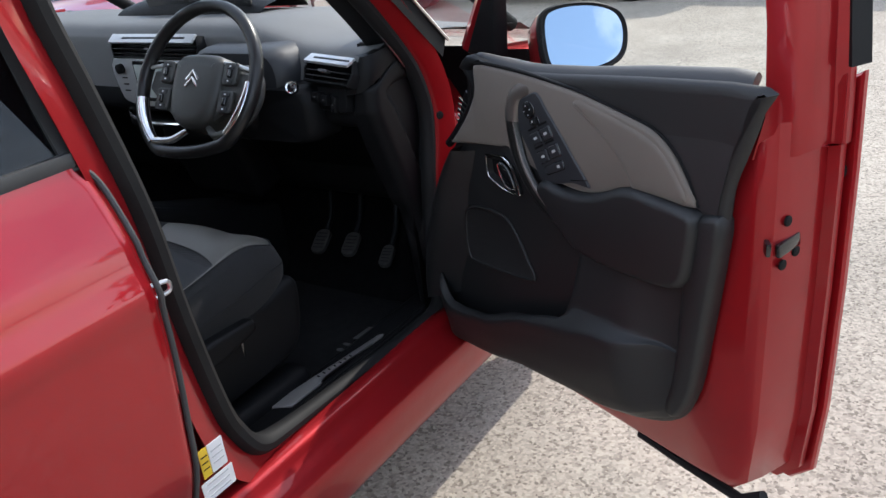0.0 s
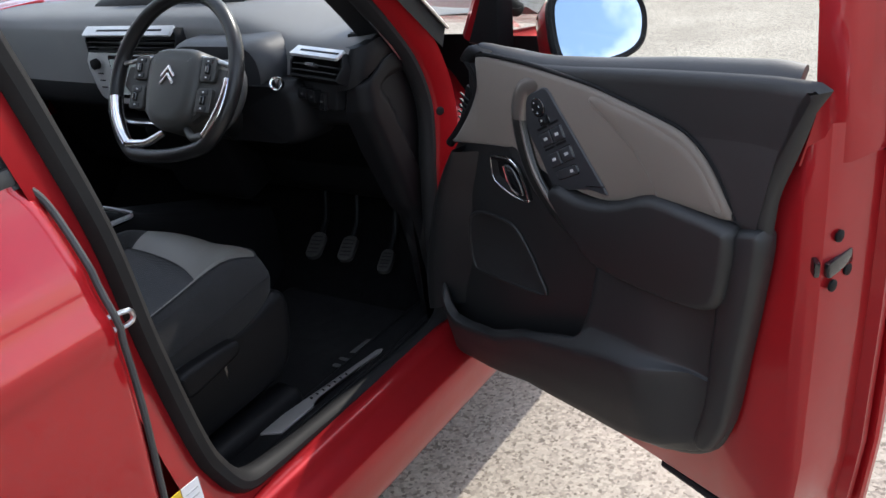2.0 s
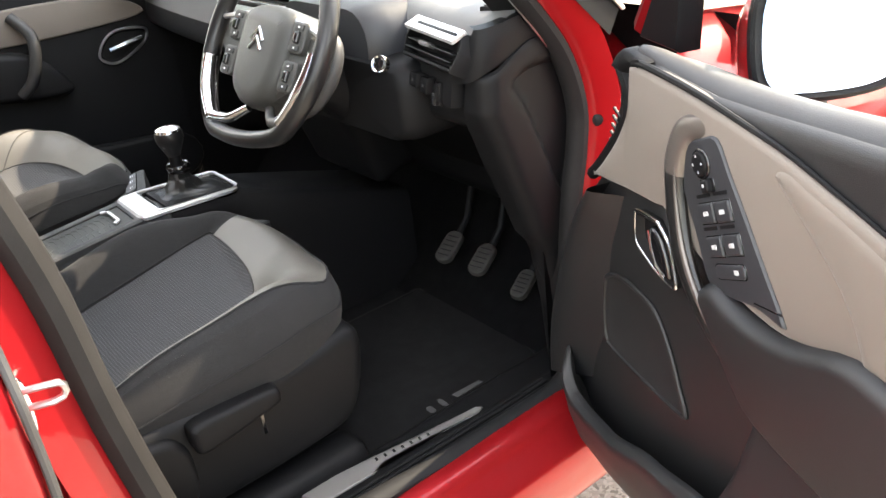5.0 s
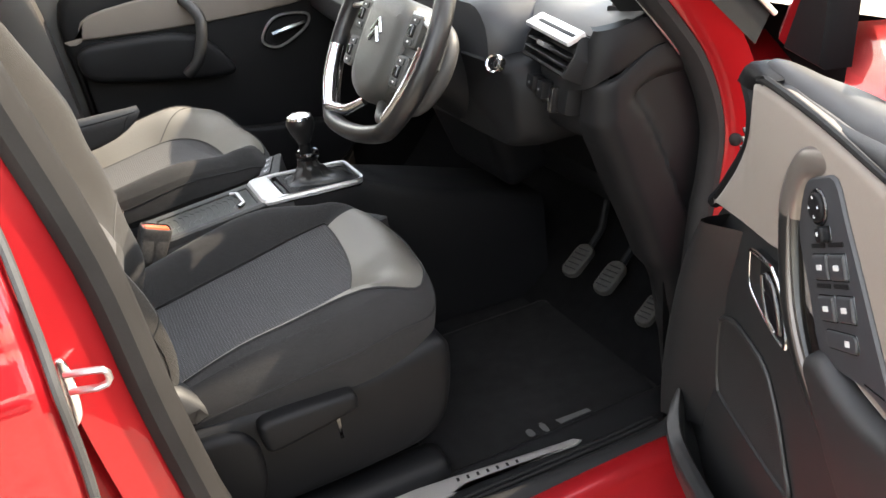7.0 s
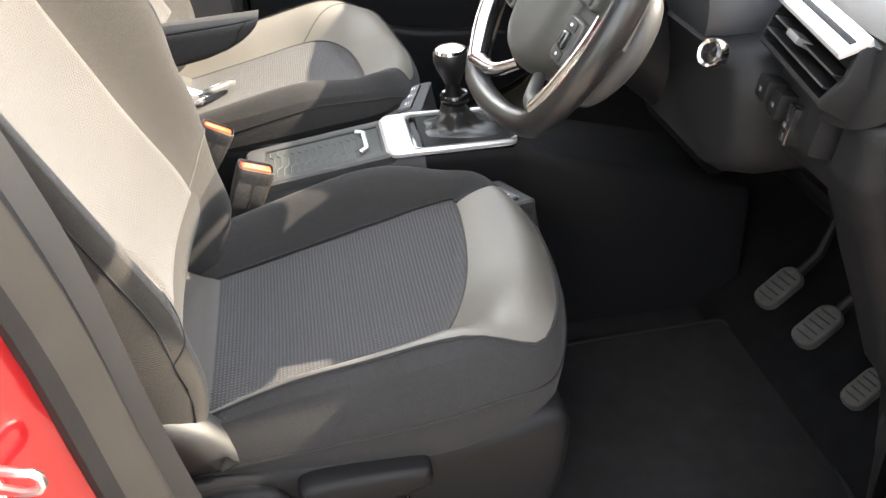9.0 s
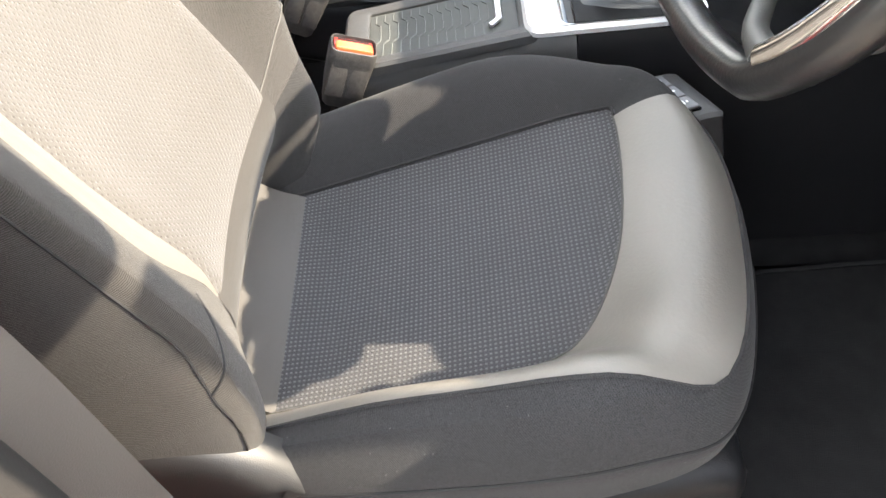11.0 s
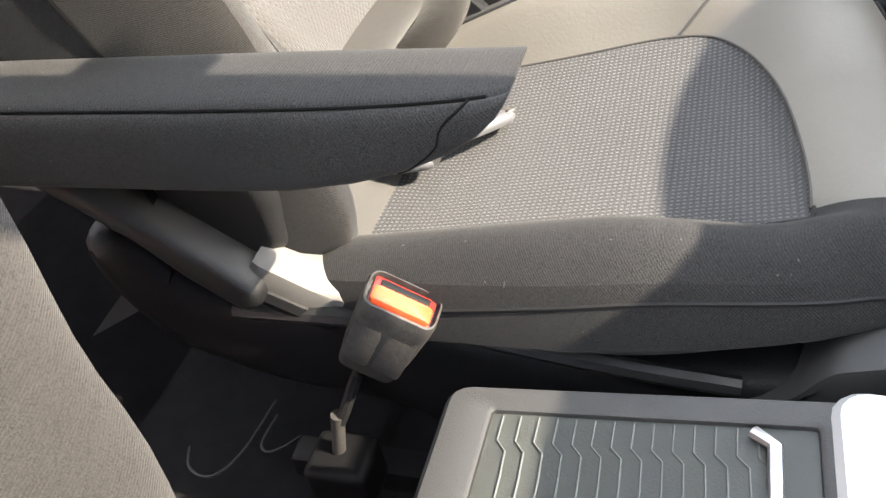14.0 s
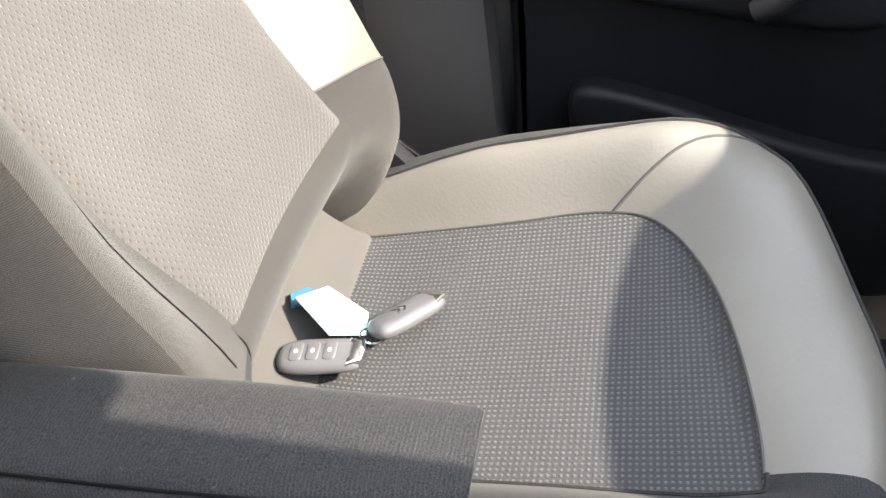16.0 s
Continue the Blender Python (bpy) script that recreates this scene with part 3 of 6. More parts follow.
for y, w, h in ((-0.058, 0.026, 0.017), (-0.028, 0.028, 0.015)):         # two large marks
    part("stitched_bar", pillow(rrect(w, h, 0.008, 0.150, y), [(0, 0.012), (0.002, 0.0152)], None), MATGREY, fmat)
part("stitched_bar", pillow([(0.142, 0.0), (0.160, 0.004), (0.160, 0.076), (0.146, 0.072)], [(0, 0.012), (0.002, 0.0152)], None), MATGREY, fmat)

# ---- driver's door, standing open ----
door = thing("front_door", pose(0.916, 0.778, -0.013, 0, 0, -23), "open red driver's door with black and taupe trim", "car door")


def dp(u, z, h):
    return Vector((u, -h, z))


shell = [(-0.105, 0.62), (-0.075, 0.47), (-0.02, 0.41), (0.12, 0.375), (0.40, 0.365), (0.70, 0.36), (0.80, 0.365), (0.845, 0.41), (0.862, 0.55), (0.872, 0.80), (0.876, 1.0), (0.876, 1.16), (0.80, 1.12), (0.60, 1.085), (0.30, 1.06), (0.12, 1.07), (0.06, 1.0), (-0.02, 0.87), (-0.09, 0.75)]
sh = part("shell", pillow(shell, [(0.02, -0.185), (0.0, -0.175), (0.0, -0.16), (0.018, -0.155), (0.022, -0.08), (0.028, -0.045), (0.05, -0.028)], dp), RED_IN, door, "red painted door shell")
part("outer_skin", pillow([(u + (0.012 if u > 0.5 else -0.004), z - (0.012 if z < 0.5 else 0)) for u, z in shell], [(0.03, -0.215), (0.012, -0.21), (0.0, -0.197), (0.0, -0.188), (0.004, -0.184)], dp), RED, door)
part("bottom_seal", tube([dp(u, z, -0.05) for u, z in ((0.55, 0.385), (0.66, 0.377), (0.80, 0.372), (0.85, 0.41))], 0.010, 8), RUBBER, door, "black rubber bottom seal")
# window frame: rear post, sloping front bar, black quarter panel
part("rear_post", loft([[dp(u - k, z, h) for u, h in ((0.836 + d, -0.026), (0.850 + d, -0.040), (0.858, -0.075), (0.862, -0.155), (0.880, -0.165), (0.880, -0.180), (0.85, -0.180), (0.842, -0.10))] for z, k, d in ((1.05, 0.0, -0.02), (1.12, 0.0, 0.0), (1.25, 0.004, 0.0), (1.40, 0.018, 0.0), (1.55, 0.035, 0.0))]), RED_IN, door)
part("rear_channel", loft([[dp(u, z, h) for u, h in ((0.883 - k, -0.160), (0.890 - k, -0.200), (0.86 - k, -0.205), (0.86 - k, -0.17))] for z, k in ((1.17, 0.0), (1.40, 0.02), (1.55, 0.04))]), RUBBER, door, "black window channel")
part("front_bar", tube([dp(0.00, 1.13, -0.10), dp(0.10, 1.28, -0.10), dp(0.30, 1.46, -0.10), dp(0.45, 1.55, -0.10)], 0.020, 8), RED, door)
part("top_bar", tube([dp(0.45, 1.55, -0.10), dp(0.65, 1.57, -0.11), dp(0.85, 1.56, -0.12)], 0.022, 8), RED, door)
part("quarter_panel", pillow([(0.010, 1.120), (0.118, 1.120), (0.136, 1.34), (0.112, 1.29)], [(0, -0.115), (0, -0.085), (0.004, -0.08)], dp), BLACK, door)
pane = part("window_glass", sheet(lambda a, b: dp(mixv(0.118 + 0.03 * b, 0.872 - 0.03 * b, a), mixv(1.12, 1.56, b), -0.105), 2, 2), GLASS, door, "clear side window")
pane.visible_shadow = False
for k, (w, z) in enumerate(((0.05, 1.205), (0.05, 1.212), (0.05, 1.219))):
    part("etched_line", box(w, 0.001, 0.002, pose(0.815, 0.1025, z), 0), MATGREY, pane)
# inner trim
trim = [(0.112, 1.138), (0.32, 1.132), (0.60, 1.157), (0.852, 1.172), (0.848, 1.130), (0.828, 1.072), (0.803, 1.007), (0.795, 0.955), (0.780, 0.858), (0.760, 0.724), (0.74, 0.612), (0.718, 0.545), (0.675, 0.500),
        (0.602, 0.468), (0.511, 0.448), (0.263, 0.430), (0.113, 0.402), (-0.03, 0.388), (-0.095, 0.431), (-0.118, 0.554), (-0.110, 0.649), (-0.037, 0.849), (0.036, 0.932), (0.094, 1.018), (0.125, 1.072)]
tp = [tuple(p) for p in cat([(u, z) for u, z in trim], 3, True)]
part("trim_panel", pillow(tp, [(0.020, -0.040), (0.008, -0.022), (0.002, -0.012), (0.004, -0.005), (0.010, 0.0), (0.022, 0.002)], dp), SOFT, door, "black door trim panel")
part("belt_pad", loft([[dp(u + (0.5 * min(h, 0.0) + 0.24 * dz) * step(0.66, 0.83, u), z + dz * k, h * kh) for dz, h in ((-0.024, -0.104), (-0.016, -0.090), (-0.007, -0.070), (-0.001, -0.052), (0.0, -0.040), (-0.004, -0.029), (-0.012, -0.0195), (-0.024, -0.0120), (-0.040, -0.0065), (-0.060, -0.0025), (-0.085, 0.0008), (-0.115, 0.0030), (-0.150, 0.0042), (-0.185, 0.0046), (-0.222, 0.0042), (-0.224, -0.02), (-0.05, -0.05))] for u, z, k, kh in ((0.150, 1.150, 0.30, 0.35), (0.165, 1.150, 0.38, 0.40), (0.19, 1.146, 0.55, 0.55), (0.22, 1.141, 0.75, 0.8), (0.26, 1.136, 1.0, 1.0), (0.32, 1.137, 1.0, 1.0), (0.45, 1.148, 1.0, 1.0), (0.60, 1.166, 1.0, 1.0), (0.72, 1.176, 1.0, 1.0), (0.78, 1.180, 1.0, 1.0), (0.808, 1.180, 1.0, 1.0), (0.829, 1.178, 1.0, 1.0))]), BELT, door, "black belt pad under the window")
beige = [(0.048, 0.944), (0.075, 0.970), (0.122, 1.020), (0.152, 1.065), (0.158, 1.095), (0.160, 1.120), (0.175, 1.133), (0.30, 1.130), (0.40, 1.122), (0.47, 1.114), (0.54, 1.100), (0.60, 1.088), (0.652, 1.073), (0.690, 1.044), (0.718, 1.005), (0.738, 0.962), (0.66, 0.960), (0.599, 0.960), (0.54, 0.940), (0.475, 0.925), (0.36, 0.935), (0.26, 0.970), (0.227, 0.967), (0.15, 0.958), (0.08, 0.947)]
part("taupe_insert", pillow([tuple(p) for p in cat([(u, z) for u, z in beige], 3, True)], [(0.0, -0.01), (0.0, 0.008), (0.003, 0.012), (0.008, 0.014)], dp), TAUPE, door, "taupe cloth door insert")
part("raised_fold", pillow([tuple(p) for p in cat([(0.468, 1.102), (0.466, 1.090), (0.51, 1.062), (0.555, 1.030), (0.585, 0.998), (0.600, 0.972), (0.610, 0.962), (0.66, 0.964), (0.726, 0.966), (0.710, 1.003), (0.683, 1.038), (0.645, 1.064), (0.57, 1.086), (0.51, 1.099), (0.485, 1.105)], 3, True)], [(0, 0.0125), (0.003, 0.0150), (0.007, 0.0168), (0.012, 0.0178)], dp), TAUPE, door)
arm = [(0.350, 0.905), (0.378, 0.932), (0.42, 0.925), (0.466, 0.925), (0.525, 0.938), (0.596, 0.967), (0.674, 0.964), (0.735, 0.958), (0.752, 0.940), (0.745, 0.88), (0.730, 0.825), (0.69, 0.802), (0.60, 0.795), (0.48, 0.800), (0.43, 0.825), (0.385, 0.868)]
part("armrest", pillow([tuple(p) for p in cat([(u, z) for u, z in arm], 3, True)], [(0.0, -0.01), (0.0, 0.012), (0.003, 0.022), (0.007, 0.028), (0.012, 0.031), (0.016, 0.032)], dp), SOFT, door, "padded black armrest")
part("rear_pad", pillow([tuple(p) for p in cat([(0.735, 0.935), (0.765, 0.954), (0.792, 0.948), (0.782, 0.86), (0.758, 0.72), (0.735, 0.60), (0.700, 0.530), (0.670, 0.54), (0.690, 0.62), (0.705, 0.74), (0.715, 0.85)], 3, True)], [(0, -0.02), (0.0, 0.004), (0.003, 0.010), (0.007, 0.014), (0.011, 0.016)], dp), SOFT, door)
# pull handle with switch panel
hp = cat([dp(0.352, 1.104, 0.004), dp(0.306, 1.092, 0.014), dp(0.289, 1.045, 0.018), dp(0.298, 0.990, 0.020), dp(0.322, 0.938, 0.023), dp(0.360, 0.893, 0.023), dp(0.408, 0.855, 0.020), dp(0.456, 0.820, 0.012)], 6)
hr = [0.005 + 0.0135 * math.sin(math.pi * min(1, 0.16 + 0.80 * i / (len(hp) - 1))) for i in range(len(hp))]
part("pull_handle", tube(hp[12:], hr[12:], 16, up=(0, 1, 0), flat=0.55), HANDLE, door, "dark pull handle with satin edge")
part("handle_cap", tube(hp[:14], [r + 0.0012 for r in hr[:14]], 16, up=(0, 1, 0), flat=0.55), WARMSATIN, door, "satin handle cap")
part("handle_edge", tube([p + Vector((0.6 * r, -0.4 * r, 0.5 * r)) for p, r in zip(hp[12:], hr[12:])], [0.0008 + 0.0034 * math.sin(math.pi * i / (len(hp) - 13)) for i in range(len(hp) - 12)], 8, up=(0, 1, 0)), WARMSATIN, door)
swp = part("switch_panel", pillow([tuple(p) for p in cat([(0.296, 1.048), (0.312, 1.078), (0.337, 1.092), (0.366, 1.101), (0.392, 1.072), (0.425, 1.034), (0.462, 0.990), (0.496, 0.950), (0.497, 0.940), (0.455, 0.940), (0.40, 0.926), (0.366, 0.926), (0.335, 0.975), (0.306, 1.018)], 3, True)], [(0, -0.005), (0, 0.0150), (0.002, 0.0175), (0.005, 0.018)], dp), SLATE, door, "slate grey switch panel")


def tilted(u, z, w, hgt, ang=-50.0, r=0.002):
    c, s = math.cos(radians(ang)), math.sin(radians(ang))
    return [(u + x * c - y * s, z + x * s + y * c) for x, y in rrect(w, hgt, r)]


JOY = (0.343, 1.065)
js = part("joystick", pillow(ngon(0.0175, 28, *JOY), soft_edge(0.015, 0.0205, 0.002), dp), GLOSS, swp, "round mirror adjuster")
part("joystick_top", pillow(ngon(0.0140, 28, *JOY), soft_edge(0.019, 0.0235, 0.003), dp), BLACK, js)
for k in range(4):
    part("arrow_mark", pillow(ngon(0.0020, 3, JOY[0] + 0.0090 * math.cos(k * math.pi / 2 + 0.4), JOY[1] + 0.0090 * math.sin(k * math.pi / 2 + 0.4)), [(0, 0.023), (0, 0.0241)], dp), PALEMARK, js)
part("selector_recess", pillow(tilted(0.357, 1.044, 0.030, 0.017, 26, 0.004), [(0, 0.0165), (0.001, 0.0186)], dp), GLOSS, swp)
sel = part("mirror_selector", pillow(tilted(0.359, 1.045, 0.014, 0.015, 26, 0.004), soft_edge(0.015, 0.0255, 0.003), dp), BLACK, swp, "black mirror selector")
part("selector_mark", pillow(ngon(0.0022, 8, 0.359, 1.046), [(0, 0.025), (0, 0.0260)], dp), PALEMARK, sel)
for u, z in ((0.360, 1.012), (0.390, 1.027), (0.379, 0.979), (0.411, 0.996)):
    part("switch_recess", pillow(tilted(u, z, 0.0335, 0.0270, 27), [(0, 0.0165), (0.001, 0.0186)], dp), GLOSS, swp)
    sw = part("window_switch", pillow(tilted(u, z, 0.0300, 0.0235, 27), soft_edge(0.014, 0.0215, 0.003), dp), SLATE, swp)
    part("switch_mark", pillow(tilted(u + 0.002, z + 0.001, 0.0075, 0.0050, 27, 0.001), [(0, 0.020), (0, 0.0221)], dp), PALEMARK, sw)
    part("switch_mark", pillow(tilted(u - 0.0025, z - 0.0015, 0.0020, 0.0050, 27, 0.0008), [(0, 0.020), (0, 0.0221)], dp), PALEMARK, sw)
for u, z in ((0.366, 0.9955), (0.397, 1.0115), (0.349, 1.0285), (0.380, 1.0445)):
    part("switch_groove", pillow(tilted(u, z, 0.030, 0.0060, 27), [(0, 0.0165), (0.001, 0.0186)], dp), BLACK, swp)
part("switch_recess", pillow(tilted(0.409, 0.962, 0.062, 0.0200, 25, 0.006), [(0, 0.0165), (0.001, 0.0186)], dp), GLOSS, swp)
lk = part("lock_switch", pillow(tilted(0.409, 0.962, 0.0580, 0.0165, 25, 0.006), soft_edge(0.014, 0.0205, 0.002), dp), SLATE, swp)
part("switch_mark", pillow(tilted(0.422, 0.968, 0.0080, 0.0055, 25, 0.001), [(0, 0.0190), (0, 0.0212)], dp), PALEMARK, lk)
part("panel_joint", pillow(tilted(0.474, 0.951, 0.046, 0.0016, 12, 0.0006), [(0, 0.0165), (0, 0.0184)], dp), GLOSS, swp)
# inner release handle
bez = [tuple(p) for p in cat([(0.178, 0.932), (0.184, 0.941), (0.232, 0.946), (0.244, 0.942), (0.266, 0.926), (0.284, 0.880), (0.278, 0.871), (0.238, 0.874), (0.196, 0.886), (0.180, 0.898)], 4, True)]
rl = part("release_handle", pillow(bez, [(0, 0.0), (0, 0.010), (0.002, 0.013), (0.005, 0.012), (0.012, 0.004)], dp), BLACK, door, "chrome-edged inner release handle")
part("bezel", tube([dp(p[0], p[1], 0.012) for p in bez], 0.0025, 8, True, up=(0, 1, 0)), CHROME, rl)
part("lever", pillow([tuple(p) for p in cat([(0.224, 0.934), (0.246, 0.930), (0.263, 0.912), (0.275, 0.884), (0.264, 0.880), (0.242, 0.886), (0.228, 0.906)], 4, True)], soft_edge(0.002, 0.017, 0.005), dp), GLOSS, rl)
part("lever_edge", tube([dp(u, z, 0.016) for u, z in ((0.222, 0.930), (0.229, 0.906), (0.243, 0.887), (0.262, 0.880))], 0.0024, 6), CHROME, rl)
# speaker grille
spk = [tuple(p) for p in cat([(0.066, 0.765), (0.078, 0.785), (0.120, 0.803), (0.185, 0.806), (0.225, 0.798), (0.262, 0.760), (0.288, 0.715), (0.304, 0.688), (0.296, 0.676), (0.22, 0.666), (0.09, 0.657), (0.066, 0.668), (0.060, 0.71)], 4, True)]
part("speaker_grille", pillow(spk, [(0, 0.0), (0, 0.0045), (0.004, 0.005), (0.008, 0.003)], dp), GRILLE, door, "dark speaker grille")
part("speaker_rim", tube([dp(p[0], p[1], 0.005) for p in spk], 0.0036, 8, True, up=(0, 1, 0)), SOFT, door)
# map pocket
def row(points, u):
    """Height z over u along a smooth line through the points."""
    pts = [points[0]] + list(points) + [points[-1]]
    for i in range(1, len(pts) - 2):
        if u <= pts[i + 1][0] or i == len(pts) - 3:
            k = min(max((u - pts[i][0]) / (pts[i + 1][0] - pts[i][0]), 0.0), 1.0)
            return mixv(pts[i][1], pts[i + 1][1], k * k * (3 - 2 * k) * 0.4 + 0.6 * k)


FOOT = ((-0.10, 0.440), (-0.03, 0.396), (0.113, 0.408), (0.263, 0.436), (0.511, 0.454), (0.602, 0.474), (0.66, 0.50), (0.70, 0.53))
LEDGE = ((-0.10, 0.590), (-0.02, 0.575), (0.04, 0.537), (0.08, 0.539), (0.18, 0.556), (0.32, 0.611), (0.42, 0.632), (0.541, 0.661), (0.663, 0.677), (0.70, 0.672))
LIP = ((-0.10, 0.602), (-0.03, 0.590), (0.03, 0.543), (0.07, 0.543), (0.16, 0.556), (0.29, 0.608), (0.42, 0.648), (0.459, 0.676), (0.556, 0.684), (0.66, 0.680), (0.70, 0.674))


def pocket(a, b):
    """From the foot of the trim up the bulged face, over the ledge, then down into the bin or up on to the panel."""
    u = mixv(-0.105, 0.70, a)
    foot, ledge, lip = row(FOOT, u), row(LEDGE, u), row(LIP, u)
    full = step(-0.11, 0.02, u) * (1 - 0.82 * step(0.57, 0.70, u))
    bin_ = 1 - step(0.42, 0.455, u)
    inner = ((lip + 0.001, 0.042), (lip - 0.010, 0.036), (lip - 0.06, 0.030), (lip - 0.09, 0.004))
    panel = ((lip + 0.006, 0.031), (lip + 0.045, 0.024), (lip + 0.09, 0.014), (min(lip + 0.14, 0.83), 0.001))
    zs = [(foot, -0.012), (foot + 0.008, 0.012), (foot + 0.030, 0.036), (mixv(foot + 0.03, ledge, 0.5), 0.054), (ledge - 0.008, 0.063), (ledge, 0.061), (lip, mixv(0.035, 0.050, bin_))]
    zs += [(mixv(p[0], i[0], bin_), mixv(p[1], i[1], bin_)) for i, p in zip(inner, panel)]
    k = b * (len(zs) - 1)
    i = min(int(k), len(zs) - 2)
    z, h = mixv(zs[i][0], zs[i + 1][0], k - i), mixv(zs[i][1], zs[i + 1][1], k - i)
    return dp(u, z, h * full if h > 0 else h)


part("map_pocket", sheet(pocket, 72, 40), SOFT, door, "moulded black map pocket", 60)
FLANK = [(-0.110, 0.500, 0.010, 0.545), (-0.106, 0.560, 0.030, 0.600), (-0.088, 0.640, 0.060, 0.660), (-0.040, 0.755, 0.080, 0.750), (0.0, 0.830, 0.090, 0.830), (0.040, 0.890, 0.110, 0.880), (0.082, 0.940, 0.130, 0.935)]
flank_rows = []
for uo, zo, ui, zi in cat(FLANK, 4):               # swells out towards the hinge
    flank_rows.append([dp(mixv(uo, ui, q), mixv(zo, zi, q), h) for q, h in ((0.0, -0.03), (-0.01, 0.012), (0.0, 0.030), (0.06, 0.039), (0.16, 0.042), (0.32, 0.037), (0.52, 0.025), (0.74, 0.011), (1.0, -0.002))])
part("front_flank", loft(flank_rows, False, False), SOFT, door, "", 60)
# pressed creases in the painted metal beside the trim
for pts in (((0.700, 0.425), (0.735, 0.50), (0.765, 0.58), (0.790, 0.66), (0.815, 0.74), (0.822, 0.80)), ((0.765, 0.455), (0.797, 0.53), (0.822, 0.62), (0.836, 0.70))):
    part("pressed_crease", tube([dp(u, z, -0.046) for u, z in cat(pts, 4)], [0.003 + 0.009 * math.sin(math.pi * k / (4 * (len(pts) - 1))) for k in range(4 * (len(pts) - 1) + 1)], 10, up=(0, 1, 0), flat=0.7), RED_IN, door)
# end face: latch, screws, stopper
lt = part("latch", box(0.010, 0.055, 0.024, pose(0.851, 0.076, 0.902, 8, 0, 0), 0.004), GLOSS, door, "black door latch")
part("latch_mouth", box(0.034, 0.008, 0.024, pose(0.837, 0.040, 0.908, 0, 8, -38), 0.003), GLOSS, lt)
for y, z in ((0.070, 0.945), (0.095, 0.885), (0.062, 0.872)):
    part("screw", lathe([(0.0001, 0.0), (0.009, 0.0), (0.009, 0.003), (0.005, 0.005), (0.0001, 0.005)], 12, pose(0.852, y, z, 0, 90, 0)), BLACK, door)
part("stopper", lathe([(0.0001, 0.0), (0.012, 0.0), (0.010, 0.006), (0.0001, 0.008)], 14, pose(0.868, 0.178, 1.0, 0, 90, 0)), RUBBER, door)
part("corner_block", pillow([tuple(p) for p in cat([(0.104, 1.116), (0.112, 1.130), (0.126, 1.142), (0.140, 1.146), (0.165, 1.143), (0.190, 1.138), (0.170, 1.131), (0.150, 1.120), (0.130, 1.110)], 3, True)], [(0, -0.014), (0, 0.002), (0.003, 0.008), (0.008, 0.011)], dp), BLACK, door, "black corner block by the window")
part("belt_strip", tube([dp(u, z, 0.006) for u, z in cat([(0.165, 1.132), (0.19, 1.137), (0.30, 1.134), (0.40, 1.125), (0.47, 1.117), (0.54, 1.103), (0.60, 1.090), (0.652, 1.076), (0.692, 1.047), (0.722, 1.005), (0.742, 0.962)], 5)], [0.0055 - 0.0035 * min(1.0, i / 26) for i in range(51)], 8, up=(0, 1, 0)), BLACK, door, "thin black strip along the insert")
part("front_strip", tube([dp(u, z, 0.002) for u, z in cat([(0.125, 1.118), (0.142, 1.098), (0.146, 1.068), (0.132, 1.040), (0.096, 1.000), (0.055, 0.958), (0.026, 0.934)], 5)], 0.010, 8, up=(0, 1, 0)), BLACK, door)
part("front_grip_slats", box(0.03, 0.02, 0.11, pose(0.055, 0.036, 1.0, 0, 25, 0), 0.006), BLACK, door)
for k in range(6):
    part("slat", box(0.030, 0.004, 0.0035, pose(0.038 + 0.004 * k, 0.025, 0.965 + 0.013 * k, 0, 25, 0), 0.001), SOFT, door)
# mirror
mir = thing("door_mirror", pose(1.226, 0.862, 1.138, -23, 0, 53), "red door mirror with a black rim and clear glass", "car mirror")
mo = [(0.78 * p[0], 0.90 * p[1]) for p in cat([(-0.115, -0.03), (-0.10, 0.055), (-0.05, 0.078), (0.05, 0.072), (0.12, 0.045), (0.135, 0.0), (0.11, -0.055), (0.05, -0.078), (-0.05, -0.080), (-0.10, -0.07)], 4, True)]


def mp(x, z, h):
    return Vector((x, -h, z))


part("mirror_shell", pillow([(1.06 * x, 1.06 * z) for x, z in mo], [(0.045, -0.125), (0.028, -0.110), (0.010, -0.07), (0.0, -0.02), (0.0, 0.0)], mp), RED, mir)
part("rim", pillow([(1.06 * x, 1.06 * z) for x, z in mo], [(0.0, 0.0), (0.0, 0.012), (0.004, 0.017), (0.010, 0.014)], mp), BLACK, mir)
part("mirror_glass", pillow([(0.93 * x, 0.93 * z) for x, z in mo], [(0.0, 0.010), (0.001, 0.0165)], mp), MIRROR, mir)
part("foot", box(0.06, 0.05, 0.03, pose(0.0, 0.09, -0.075, 0, 0, 30), 0.012), BLACK, mir)

# ---- seats ----


def arc(points, t):
    k = t * (len(points) - 1)
    i = min(int(k), len(points) - 2)
    a, b, c, d = (Vector(points[min(max(i + j, 0), len(points) - 1)]) for j in (-1, 0, 1, 2))
    u = k - i
    return 0.5 * (2 * b + (c - a) * u + (2 * a - 5 * b + 4 * c - d) * u * u + (3 * b - a - 3 * c + d) * u ** 3)


